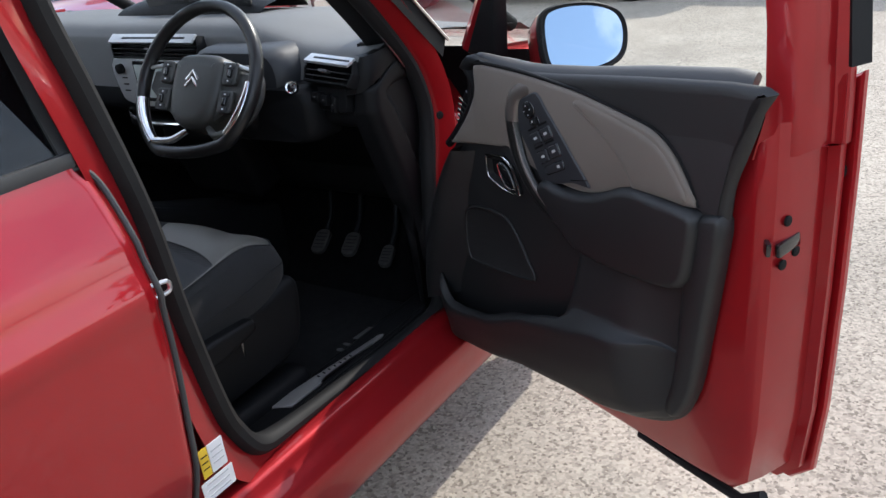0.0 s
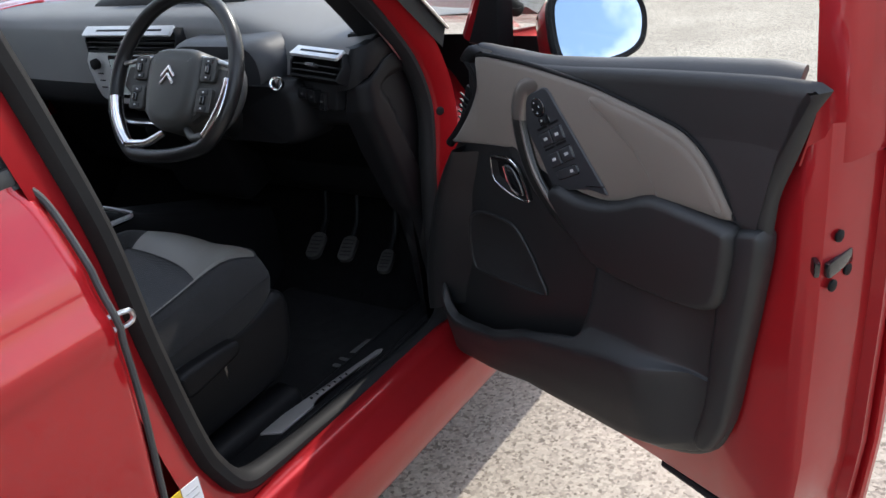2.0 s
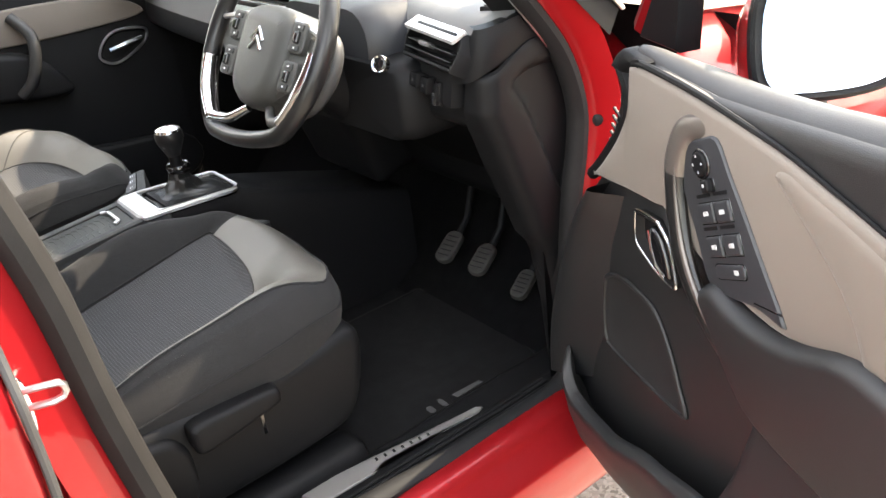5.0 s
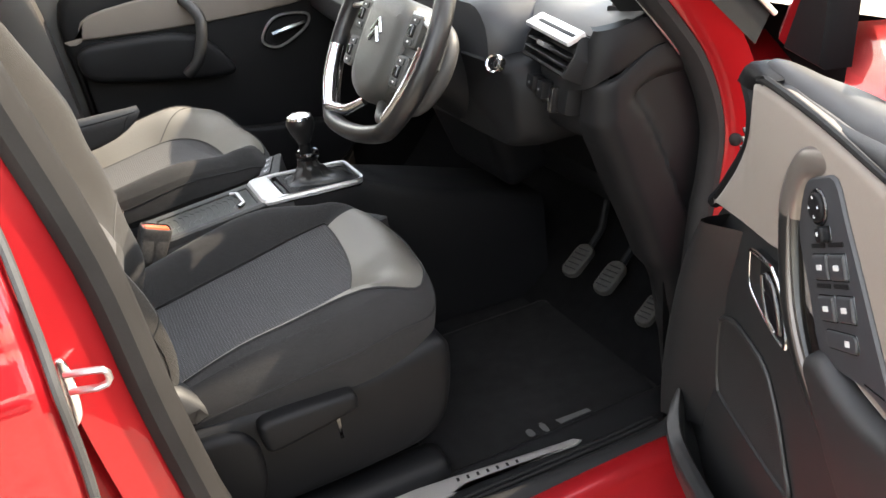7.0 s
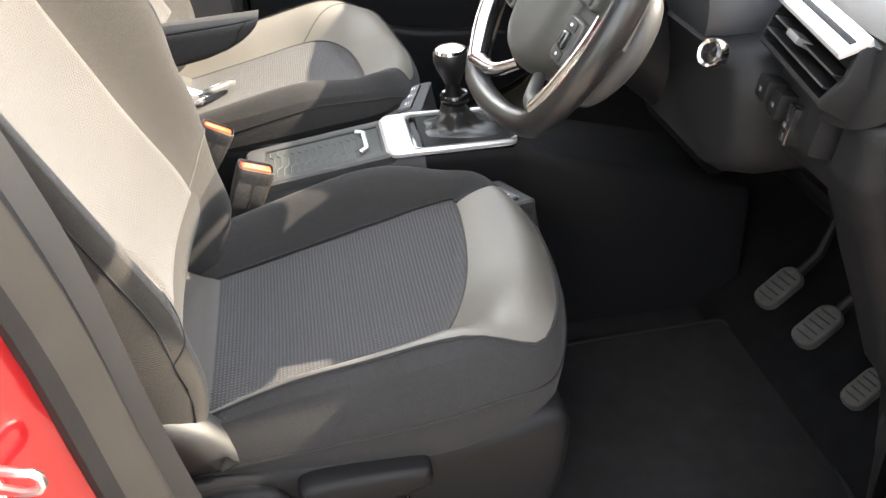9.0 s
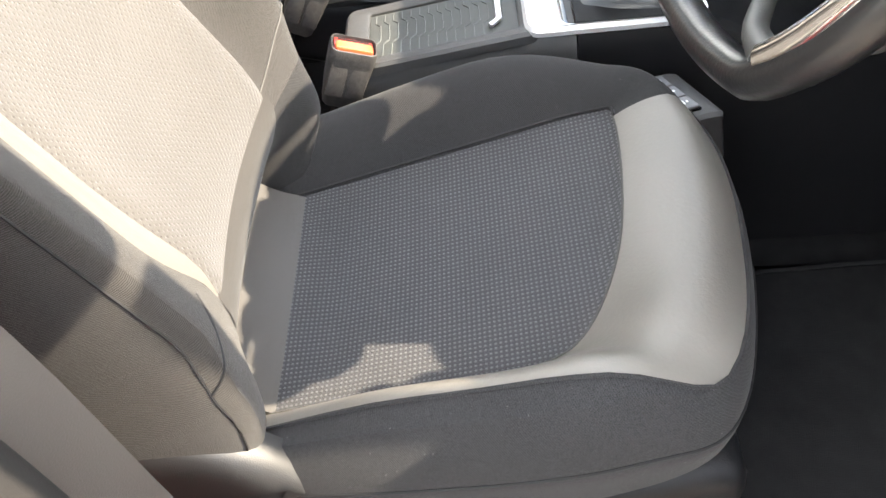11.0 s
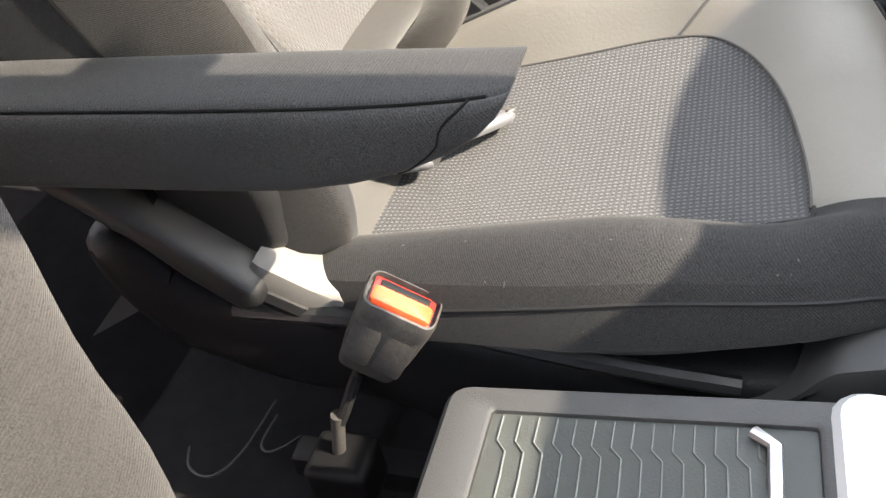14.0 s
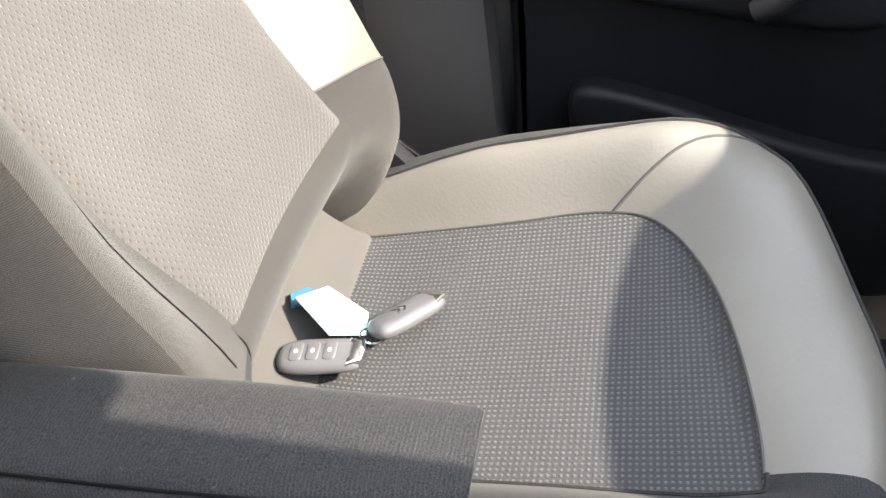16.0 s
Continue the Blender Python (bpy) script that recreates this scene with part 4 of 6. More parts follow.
# plan of the cushion, from the outer rear corner round the front to the inner rear corner: panel edge, rim, rim and crest heights
PB = [(0.154, -0.050), (0.156, 0.12), (0.160, 0.240), (0.126, 0.300), (0.016, 0.345), (-0.145, 0.362), (-0.172, 0.335), (-0.164, 0.19), (-0.150, -0.050)]
PE = [(0.215, -0.075), (0.236, 0.14), (0.240, 0.31), (0.205, 0.408), (0.02, 0.462), (-0.150, 0.455), (-0.230, 0.385), (-0.268, 0.22), (-0.235, -0.075)]
HE = [0.030, 0.058, 0.058, 0.026, -0.016, -0.020, 0.006, 0.040, 0.035]
HC = [0.026, 0.062, 0.068, 0.044, 0.012, 0.012, 0.026, 0.062, 0.044]


def panel_z(y):
    return 0.672 + 0.185 * y - 0.10 * max(0, y - 0.36) ** 1.0


def make_seat(name, m, mx, label):
    seat = thing(name, m, label, "car seat", "front seats")

    def P(s, y, z):
        return Vector((mx * s, y, z))

    def cushion(a, b):                       # the sunk centre panel, between the two halves of its edge
        o, n = arc(PB, 0.5 * a), arc(PB, 1 - 0.5 * a)
        p = n.lerp(o, b)
        sink = 0.012 * (1 - (2 * b - 1) ** 2) * min(1.0, 4 * (1 - a)) * step(-0.02, 0.05, p[1])
        lo = panel_z(o[1]) + (panel_z(n[1]) - panel_z(o[1])) * (1 - b)
        return P(p[0], p[1], lo - sink - 0.006)

    part("cushion_panel", sheet(cushion, 60, 34, 0.0), DOTS_D, seat, "charcoal dotted cloth panel")

    def ring(t, q):                          # from the panel's edge over the bolster to the rim
        p, e = arc(PB, t), arc(PE, t)
        k = t * (len(HE) - 1)
        i = min(int(k), len(HE) - 2)
        u = (k - i) ** 2 * (3 - 2 * (k - i))
        he, hc = mixv(HE[i], HE[i + 1], u), mixv(HC[i], HC[i + 1], u)
        x = p.lerp(e, q)
        h = -0.006 * (1 - q) ** 6 + hc * math.sin(min(q / 0.66, 1) * math.pi / 2) ** 1.2 + (he - hc) * max(0, (q - 0.66) / 0.34) ** 2
        return P(x[0], x[1], panel_z(p[1]) + h)

    def side(t, q):                          # from the rim down
        e = arc(PE, t)
        top = ring(t, 1.0)
        mid = Vector((0.0, 0.22))
        d = (Vector(e) - mid)
        d = Vector((d.x, d.y * 0.8)).normalized()
        inner = step(0.68, 0.80, t)
        o = (0.030 - 0.018 * step(0.25, 0.45, t) * step(0.80, 0.62, t) - 0.016 * inner) * math.sin(min(1, q * 1.6) * math.pi / 2) - (0.012 + 0.040 * inner) * max(0, q - 0.5) / 0.5
        return P(e[0] + d.x * o, e[1] + d.y * o, mixv(top.z, 0.612 + 0.10 * max(0.0, e[1]), q ** 1.15))

    cut = 0.642
    def q_edge(t):                            # where the pale leather ends: on the crest at the side, at the rim in front
        return 0.70 + 0.30 * step(0.20, 0.36, t)

    part("front_pad", sheet(lambda a, b: ring(a * cut, b * q_edge(a * cut)), 60, 10), LEATHER, seat, "grey-beige leather front and outer pad")
    part("outer_top", sheet(lambda a, b: ring(a * 0.36, mixv(q_edge(a * 0.36), 1.0, b)), 24, 4), CLOTH, seat)
    part("inner_bolster", sheet(lambda a, b: ring(cut + a * (1 - cut), b), 24, 10), CLOTH, seat, "charcoal cloth bolster")
    part("side_skirt", sheet(lambda a, b: side(a, b), 80, 12), CLOTH, seat, "charcoal cloth side")
    part("seam", tube([ring(a * cut / 30, q_edge(a * cut / 30)) + Vector((0, 0, 0.001)) for a in range(31)], 0.0022, 5), CLOTH, seat)
    part("seam", tube([ring(cut + (1 - cut) * a / 20, 0.02) + Vector((0, 0, 0.002)) for a in range(21)], 0.0018, 5), CLOTH, seat)
    part("seam", tube([side(0.70 + 0.30 * a / 20, 0.16 + 0.30 * abs(2 * a / 20 - 0.9) ** 2.4) for a in range(21)], 0.0018, 5), RUBBER, seat)
    if mx < 0:
        part("pad_seam", tube([ring(0.262 + 0.085 * a / 14, a / 14) + Vector((0, 0, 0.0002)) for a in range(15)], 0.0016, 5), SEAMGREY, seat)
    part("panel_piping", tube([ring(a * cut / 40, 0.0) + Vector((0, 0, 0.0010)) for a in range(41)], 0.0013, 5), SEAMGREY, seat)
    part("skirt_seam", tube([side(0.02 + 0.46 * a / 30, 0.52 - 0.10 * a / 30) for a in range(31)], 0.0016, 5), RUBBER, seat)
    part("rear_band", sheet(lambda a, b: P(mixv(-0.150, 0.155, a), mixv(-0.075, -0.004, b), panel_z(-0.004) - 0.004 + 0.045 * (1 - b) ** 1.8 - 0.008 * math.exp(-((1 - b) / 0.1) ** 2)), 10, 10), BAND, seat, "plain grey cloth band")
    part("cushion_base", box(0.42, 0.44, 0.10, pose(0, 0.20, 0.585), 0.02), BLACK, seat)

    # backrest
    def back_y(z):
        return -0.048 - (z - 0.851) * 0.40 - 9.0 * max(0.0, 0.808 - z) ** 2 + 0.013 * math.exp(-((z - 0.842) / 0.06) ** 2)

    def bk(s, z, h):
        return P(s, back_y(z) + h * 0.93, z + h * 0.36)

    def bw(s, z, h):                          # the wings keep forward lower down than the panel between them
        return P(s, -0.048 - (z - 0.851) * 0.40 - 4.0 * max(0.0, 0.790 - z) ** 2 + h * 0.93, z + h * 0.36)

    def edge_in(z):
        return -0.142 - 0.026 * step(0.78, 0.94, z)

    def edge_out(z):
        return 0.130 + 0.016 * step(0.86, 0.80, z)

    ZB, ZT = 0.735, 1.30
    part("back_panel", sheet(lambda a, b: (lambda z: bk(mixv(edge_in(z), edge_out(z), a), z, 0.014 * (2 * a - 1) ** 2 - 0.005 * math.exp(-(min(a, 1 - a) / 0.03) ** 2)))(mixv(ZB + 0.087, ZT, b)), 24, 40), DOTS_B, seat, "pale grey dotted cloth back panel")
    part("lower_band", sheet(lambda a, b: (lambda z: bk(mixv(edge_in(z), edge_out(z), a), z, 0.014 * (2 * a - 1) ** 2 * b + 0.001 - 0.004 * math.exp(-((1 - b) / 0.08) ** 2)))(mixv(ZB - 0.045, ZB + 0.089, b)), 20, 16), LOWBAND, seat, "plain brown-grey cloth band")

    def wing(sgn):
        e0 = edge_in if sgn < 0 else edge_out

        def f(a, b, z0=0.66, z1=ZT):
            z = mixv(z0, z1, b)
            s0 = e0(z)
            grow = (0.42 + 0.58 * step(0.76, 0.93, z)) if sgn < 0 else (0.22 + 0.78 * step(0.68, 0.87, z))
            rnd = step(0.68, 0.74, z)
            wdt = 0.10 * (0.45 + 0.30 * step(0.66, 0.72, z) + 0.25 * rnd) + (0.005 if sgn > 0 else 0.0)
            hgt = (0.066 if sgn < 0 else 0.044) * grow
            if sgn < 0:                        # fuller towards the shoulder
                wdt, hgt = wdt + 0.015 * step(0.92, 1.02, z), hgt + 0.024 * step(0.92, 1.03, z)
            if a < 0.55:
                k = a / 0.55
                s, h = s0 + sgn * (wdt * 0.78 * k - 0.010 * (1 - k) ** 6), 0.012 + hgt * math.sin(k * math.pi / 2) ** 1.4 - 0.004 * (1 - k) ** 6
            else:
                k = (a - 0.55) / 0.45
                s, h = s0 + sgn * wdt * (0.78 + 0.22 * math.sin(k * math.pi / 2)), 0.012 + hgt - (hgt + 0.10) * (1 - math.cos(k * math.pi / 2))
            h *= mixv(0.75, 1, rnd)
            return bk(s, z, h).lerp(bw(s, z, h), step(0.0, 0.42, a))
        return f

    win, wout = wing(-1), wing(1)
    part("inner_wing", sheet(lambda a, b: win(0.88 * a, 0.22 + 0.78 * b), 18, 30), CLOTH_B, seat, "brown-grey twill side bolster")
    part("inner_wing_side", sheet(lambda a, b: win(0.88 + 0.12 * a, 0.22 + 0.78 * b), 10, 30), CLOTH, seat, "charcoal twill side")
    part("wing_side_seam", tube([win(0.88, 0.22 + 0.78 * k / 24) for k in range(25)], 0.0018, 5), SEAMDARK, seat)
    if mx < 0:                                 # the passenger's wing is sewn in two strips
        part("wing_crease", tube([win(0.24, 0.24 + 0.76 * k / 24) + Vector((0, -0.0004, 0)) for k in range(25)], 0.0013, 5), SEAMDARK, seat)
    part("inner_wing_lower", sheet(lambda a, b: win(a, 0.22 * b), 24, 10), CLOTH, seat)
    if mx > 0:
        part("wing_seam", tube([win(a / 12 * 0.6, 0.26 + 0.05 * (a / 12)) + Vector((0, 0.001, 0)) for a in range(13)], 0.0012, 5), SEAMGREY, seat)
    if mx > 0:                                # a narrow strip that runs out to a point
        strip = lambda b: 0.33 * step(0.79, 0.93, mixv(0.66, ZT, b))
        part("outer_wing_strip", sheet(lambda a, b: wout(a * strip(0.22 + 0.78 * b), 0.22 + 0.78 * b), 12, 32), LEATHER, seat, "grey-beige leather strip")
        part("outer_wing_face", sheet(lambda a, b: wout(mixv(strip(b), 0.58, a), b), 12, 36), CLOTH_B, seat)
    else:                                     # a wide strip that ends in a cross seam
        hem = lambda a: 0.315 - 0.050 * a
        part("outer_wing_strip", sheet(lambda a, b: wout(0.58 * a, mixv(hem(a), 1.0, b)), 12, 32), LEATHER, seat, "grey-beige leather strip")
        part("outer_wing_face", sheet(lambda a, b: wout(0.58 * a, hem(a) * b), 12, 20), CLOTH_B, seat)
        part("strip_seam", tube([wout(0.58 * k / 14, hem(k / 14)) + Vector((0, 0.0006, 0)) for k in range(15)], 0.0014, 5), SEAMGREY, seat)
    part("outer_wing_side", sheet(lambda a, b: wout(0.58 + 0.42 * a, b), 12, 36), CLOTH_B, seat, "brown-grey twill side bolster")
    part("wing_side_seam", tube([wout(0.70, 0.06 + 0.94 * k / 28) for k in range(29)], 0.0013, 5), RUBBER, seat)
    if mx > 0:
        part("wing_end_seam", tube([wout(0.32 + 0.38 * k / 14, 0.315 - 0.075 * (k / 14) ** 1.6 - 0.02 * math.sin(math.pi * k / 14)) for k in range(15)], 0.0013, 5), RUBBER, seat)
    part("back_shell", sheet(lambda a, b: bk(mixv(-0.26, 0.27, a), mixv(0.66, ZT, b), -0.095 - 0.02 * math.sin(math.pi * a)), 10, 10, 0.01), BLACK, seat)

    # outer plastic: shell, height lever, recliner cover, rail
    def so(y, z, h):
        return P(0.232 + h, y, z)

    sh = [tuple(p) for p in cat([(-0.16, 0.49), (-0.172, 0.58), (-0.15, 0.645), (-0.05, 0.664), (0.09, 0.668), (0.20, 0.664), (0.27, 0.662), (0.33, 0.668), (0.385, 0.680), (0.414, 0.668), (0.420, 0.63), (0.405, 0.55), (0.37, 0.50), (0.28, 0.485), (0.1, 0.480)], 4, True)]
    part("side_shell", pillow(sh, [(0, -0.05), (0.0, 0.014), (0.003, 0.022), (0.008, 0.028), (0.016, 0.032), (0.026, 0.033)], so), BLACK, seat, "black plastic seat side shell")
    lv = [tuple(p) for p in cat([(0.098, 0.612), (0.094, 0.646), (0.105, 0.658), (0.16, 0.659), (0.232, 0.656), (0.246, 0.648), (0.246, 0.634), (0.236, 0.624), (0.16, 0.610), (0.115, 0.604)], 4, True)]
    part("height_lever", pillow(lv, soft_edge(0.028, 0.058, 0.010), so), BLACK, seat, "long black height lever")
    part("shell_groove", box(0.004, 0.006, 0.045, Matrix.Translation(so(0.215, 0.590, 0.032)), 0.001), GLOSS, seat)
    part("end_boss", pillow([tuple(p) for p in cat([(-0.150, 0.52), (-0.155, 0.60), (-0.12, 0.645), (0.0, 0.656), (0.055, 0.653), (0.080, 0.635), (0.092, 0.60), (0.085, 0.53), (0.04, 0.49), (-0.08, 0.485)], 4, True)], soft_edge(0.0, 0.050, 0.014), so), BLACK, seat)
    rc = [tuple(p) for p in cat([(-0.17, 0.70), (-0.16, 0.752), (-0.10, 0.768), (-0.045, 0.764), (0.0, 0.742), (0.032, 0.706), (0.044, 0.684), (0.030, 0.672), (-0.04, 0.664), (-0.12, 0.66)], 4, True)]
    part("recliner_cover", pillow(rc, [(0, -0.015), (0.0, 0.004), (0.004, 0.014), (0.010, 0.020), (0.020, 0.024), (0.030, 0.025)], so), SOFT, seat, "curved dark plastic recliner cover")
    part("rail", box(0.035, 0.50, 0.035, pose(mx * 0.205, 0.12, 0.395), 0.006), BLACK, seat)
    part("rail", box(0.035, 0.50, 0.035, pose(mx * -0.205, 0.12, 0.395), 0.006), BLACK, seat)
    part("rail_cover", box(0.085, 0.62, 0.085, pose(mx * 0.240, 0.08, 0.412), 0.034, 5), BLACK, seat)
    # inner plastic
    part("inner_shell", pillow([tuple(p) for p in cat([(-0.10, 0.692), (-0.17, 0.748), (-0.215, 0.742), (-0.205, 0.68), (-0.155, 0.620), (-0.06, 0.585), (0.06, 0.565), (0.2, 0.45), (0.42, 0.5), (0.44, 0.64), (0.38, 0.655), (0.2, 0.655), (0.08, 0.682)], 4, True)],
                               [(0, -0.02), (0.0, 0.008), (0.004, 0.020), (0.012, 0.028), (0.024, 0.031)], lambda y, z, h: P(-0.232 - h, y, z)), BLACK, seat, "black plastic inner seat side")
    slope = [(-0.046, 0.741, 0.95), (-0.040, 0.738, 1.0), (-0.005, 0.712, 0.9), (0.018, 0.694, 0.75), (0.028, 0.684, 0.6)]
    cover = part("inner_recliner", loft([[P(-0.222 - 0.046 * w * u, y + 0.55 * h, z + 0.83 * h) for u, h in ((0.0, -0.020), (0.0, 0.0), (0.08, 0.004), (0.80, 0.005), (0.95, 0.001), (1.0, -0.008), (1.0, -0.020))] for y, z, w in slope]), PALEPLAS, seat, "pale satin plastic recliner cover")
    part("cover_edge", tube([P(-0.262 - 0.002 * w + 0.046 * (1 - w), y - 0.014, z - 0.022) for y, z, w in slope], 0.010, 8), BLACK, cover)
    flank = [tuple(p) for p in cat([(-0.032, 0.730), (-0.020, 0.765), (-0.020, 0.810), (-0.045, 0.862), (-0.100, 0.910), (-0.20, 0.90), (-0.225, 0.82), (-0.19, 0.74), (-0.11, 0.700)], 4, True)]
    part("back_flank", pillow(flank, [(0, -0.03), (0.0, 0.0), (0.003, 0.010), (0.010, 0.018), (0.020, 0.021)], lambda y, z, h: P(-0.228 - h, y, z)), SOFT, seat, "smooth dark side of the backrest")
    lever = [tuple(p) for p in cat([(-0.215, 0.865), (-0.165, 0.825), (-0.118, 0.790), (-0.077, 0.759), (-0.047, 0.736), (-0.038, 0.720), (-0.044, 0.704), (-0.062, 0.702), (-0.103, 0.734), (-0.135, 0.766), (-0.180, 0.800), (-0.225, 0.835)], 4, True)]
    part("inner_arm", pillow(lever, [(0, -0.01), (0.0, 0.026), (0.002, 0.032), (0.006, 0.037), (0.011, 0.039)], lambda y, z, h: P(-0.244 - h, y, z)), SOFT, seat, "dark plastic arm with a rounded end")
    lip = [(-0.080, 0.684), (0.03, 0.687), (0.098, 0.685), (0.154, 0.674), (0.24, 0.660), (0.32, 0.652)]
    part("inner_rail_bar", tube([P(-0.262, y, z) for y, z in cat(lip, 5)], 0.008, 8), SOFT, seat)
    # switch housing ahead of the inner bolster: three keys in a row across the car
    wedge = [tuple(p) for p in cat([(0.20, 0.625), (0.30, 0.640), (0.352, 0.662), (0.378, 0.694), (0.398, 0.704), (0.452, 0.716), (0.462, 0.700), (0.455, 0.60), (0.30, 0.56)], 4, True)]
    sb = part("switch_block", pillow(wedge, [(0.004, 0.0), (0.0, 0.005), (0.0, 0.098), (0.004, 0.106), (0.010, 0.108)], lambda y, z, h: P(-0.162 - h, y + 0.010 + 0.36 * (0.056 - h), z - 0.008 + 0.12 * (0.056 - h) * step(0.60, 0.69, z))), CONSOLE, seat, "dark grey switch block")

    def key_at(a, b, h):                      # a across, towards the seat's outer side; b forwards
        a, b = 0.90 * a, 0.90 * b
        return P(-0.216 + a, 0.438 + 0.40 * a + 0.92 * b, 0.7050 + 0.12 * a + 0.20 * b + h)

    part("switch_recess", pillow(rrect(0.090, 0.034, 0.003), [(0, -0.004), (0, 0.0012), (0.001, 0.002)], key_at), GLOSS, sb)
    for k in range(3):
        sw = part("seat_switch", pillow(rrect(0.0268, 0.030, 0.002, -0.0285 + 0.0285 * k, 0.0), soft_edge(-0.002, 0.0052, 0.002), key_at), KEYGREY, sb)
        part("switch_mark", pillow(rrect(0.0085, 0.0035, 0.001, -0.0285 + 0.0285 * k, 0.0), [(0, 0.004), (0, 0.0060)], key_at), WHITE, sw)
        part("switch_mark", pillow(rrect(0.004, 0.0025, 0.001, -0.0285 + 0.0285 * k, 0.006), [(0, 0.004), (0, 0.0060)], key_at), WHITE, sw)
    return seat


make_seat("driver_seat", pose(0.405, 0.060, 0.0), 1, "driver's seat in charcoal dotted cloth and pale leather")
make_seat("passenger_seat", pose(-0.372, -0.030, 0.034), -1, "passenger seat in charcoal dotted cloth and pale leather")

# folding armrest on the passenger seat
rest = thing("armrest", pose(-0.068, 0.0, 0.930, 1.2, 0, 0), "charcoal cloth folding armrest beside the passenger seat", "armrest")


def rest_point(y, k, a):
    c, v = math.cos(a), math.sin(a)
    x = 0.042 * math.copysign(abs(c) ** mixv(0.85, 0.42, math.sqrt(k)), c)
    z = 0.031 * math.copysign(abs(v) ** 0.5, v)
    return Vector((x * (0.58 + 0.42 * math.sqrt(k)), y, z * k + (1 - k) * 0.030))


STOPS = [(-0.42, 0.9), (-0.40, 1.0), (-0.2, 1.0), (-0.02, 1.0), (0.03, 0.97), (0.07, 0.88), (0.105, 0.73), (0.130, 0.55), (0.146, 0.38), (0.156, 0.22), (0.161, 0.10), (0.163, 0.03)]
CUT = 0.90                                        # the side seam's angle round the pad


def rest_at(y, a, lift=0.0):
    """A place on the pad's skin."""
    i = max(j for j in range(len(STOPS) - 1) if STOPS[j][0] <= y)
    (y0, k0), (y1, k1) = STOPS[i], STOPS[i + 1]
    p = rest_point(y, mixv(k0, k1, (y - y0) / (y1 - y0)), a)
    mid = Vector((0, y, p.z * 0.4 + 0.010))
    return p + (p - mid).normalized() * lift


def rest_ring(y, k):
    """One cross-section, drawn in along the side seam."""
    out = []
    for q in range(64):
        a = 2 * math.pi * q / 64
        p = rest_point(y, k, a)
        out.append(p - Vector((p.x, 0, p.z)) * 0.045 * math.exp(-((a - CUT) / 0.08) ** 2))
    return out


part("pad", loft([rest_ring(y, k) for y, k in STOPS]), CLOTH, rest, "charcoal twill armrest pad")
# dark seam tubes carry the shade of the groove in their colour
part("seam", tube([rest_at(mixv(-0.41, 0.152, k / 30), CUT, -0.0012) for k in range(31)], 0.0010, 5), SEAMDARK, rest)
part("end_seam", tube([rest_at(mixv(0.143, 0.098, (k / 20) ** 1.6), CUT - 1.75 * k / 20, -0.0002) for k in range(21)], 0.0009, 5), SEAMDARK, rest)

# seat belt buckles


def make_buckle(m, anchor, label):
    b = thing("seat_belt_buckle", m, label, "seat belt buckle", "front seat belt buckles")
    part("housing", loft([[Vector((x * k, y * k2, z)) for x, y in rrect(0.036, 0.060, 0.009)] for z, k, k2 in ((-0.092, 0.62, 0.66), (-0.086, 0.82, 0.80), (-0.05, 0.98, 0.93), (-0.010, 1.0, 1.0), (0.0, 1.0, 1.0), (0.004, 0.94, 0.96), (0.0045, 0.86, 0.92), (-0.003, 0.82, 0.90))]), BUCKLE, b, "worn grey-black plastic housing")
    part("slot_frame", box(0.028, 0.050, 0.006, pose(0, 0, -0.002), 0.002), DARKRED, b, "dark red slot frame")
    part("release_button", loft([[Vector((x * k + 0.005, y * k, z)) for x, y in rrect(0.015, 0.047, 0.003)] for z, k in ((-0.002, 1.0), (0.0048, 1.0), (0.0064, 0.90))]), ORANGE, b, "orange-red release button")
    part("slot", box(0.006, 0.040, 0.003, pose(-0.0085, 0, 0.0008), 0.001), BLACK, b)
    for sgn in (1, -1):
        part("side_pad", box(0.005, 0.023, 0.052, pose(0.0165, sgn * 0.0135, -0.042, 0, -3, 0), 0.002), BUCKLE, b)
    at = m.inverted() @ Vector(anchor)
    low_end = m.inverted() @ (Vector(anchor) + Vector((0, -0.010, -0.045)))
    part("stalk", tube(cat([(0, 0, -0.08), (-0.002, -0.002, -0.115), at + (Vector((0, 0, -0.1)) - at) * 0.25, at], 5), 0.0055, 8), RUBBER, b, "thin black cable")
    part("ferrule", tube([at + (at - low_end) * 0.35, at, low_end], 0.0065, 10), BUCKLE, b, "dark steel cable end")
    part("bracket", box(0.052, 0.060, 0.052, m.inverted() @ pose(*(Vector(anchor) + Vector((0.004, -0.005, -0.062)))), 0.008, 3), BLACK, b, "black anchor bracket")
    return b


make_buckle(pose(0.100, 0.122, 0.766, -24, 6, 4), (0.118, 0.035, 0.600), "worn black buckle with orange button between driver's seat and console")
make_buckle(pose(-0.095, 0.050, 0.758, -31, 4, 0), (-0.092, -0.040, 0.600), "worn black buckle with orange button between passenger seat and console")

# ---- centre console and gear lever ----
con = thing("centre_console", pose(0.018, 0.0, 0.0), "black centre console with roller lid and silver surround", "console")


def con_sec(y, top, w):
    return [Vector((x, y, z)) for x, z in ((-w, 0.35), (-w, top - 0.03), (-w + 0.006, top - 0.008), (-w + 0.016, top), (w - 0.016, top), (w - 0.006, top - 0.008), (w, top - 0.03), (w, 0.35))]


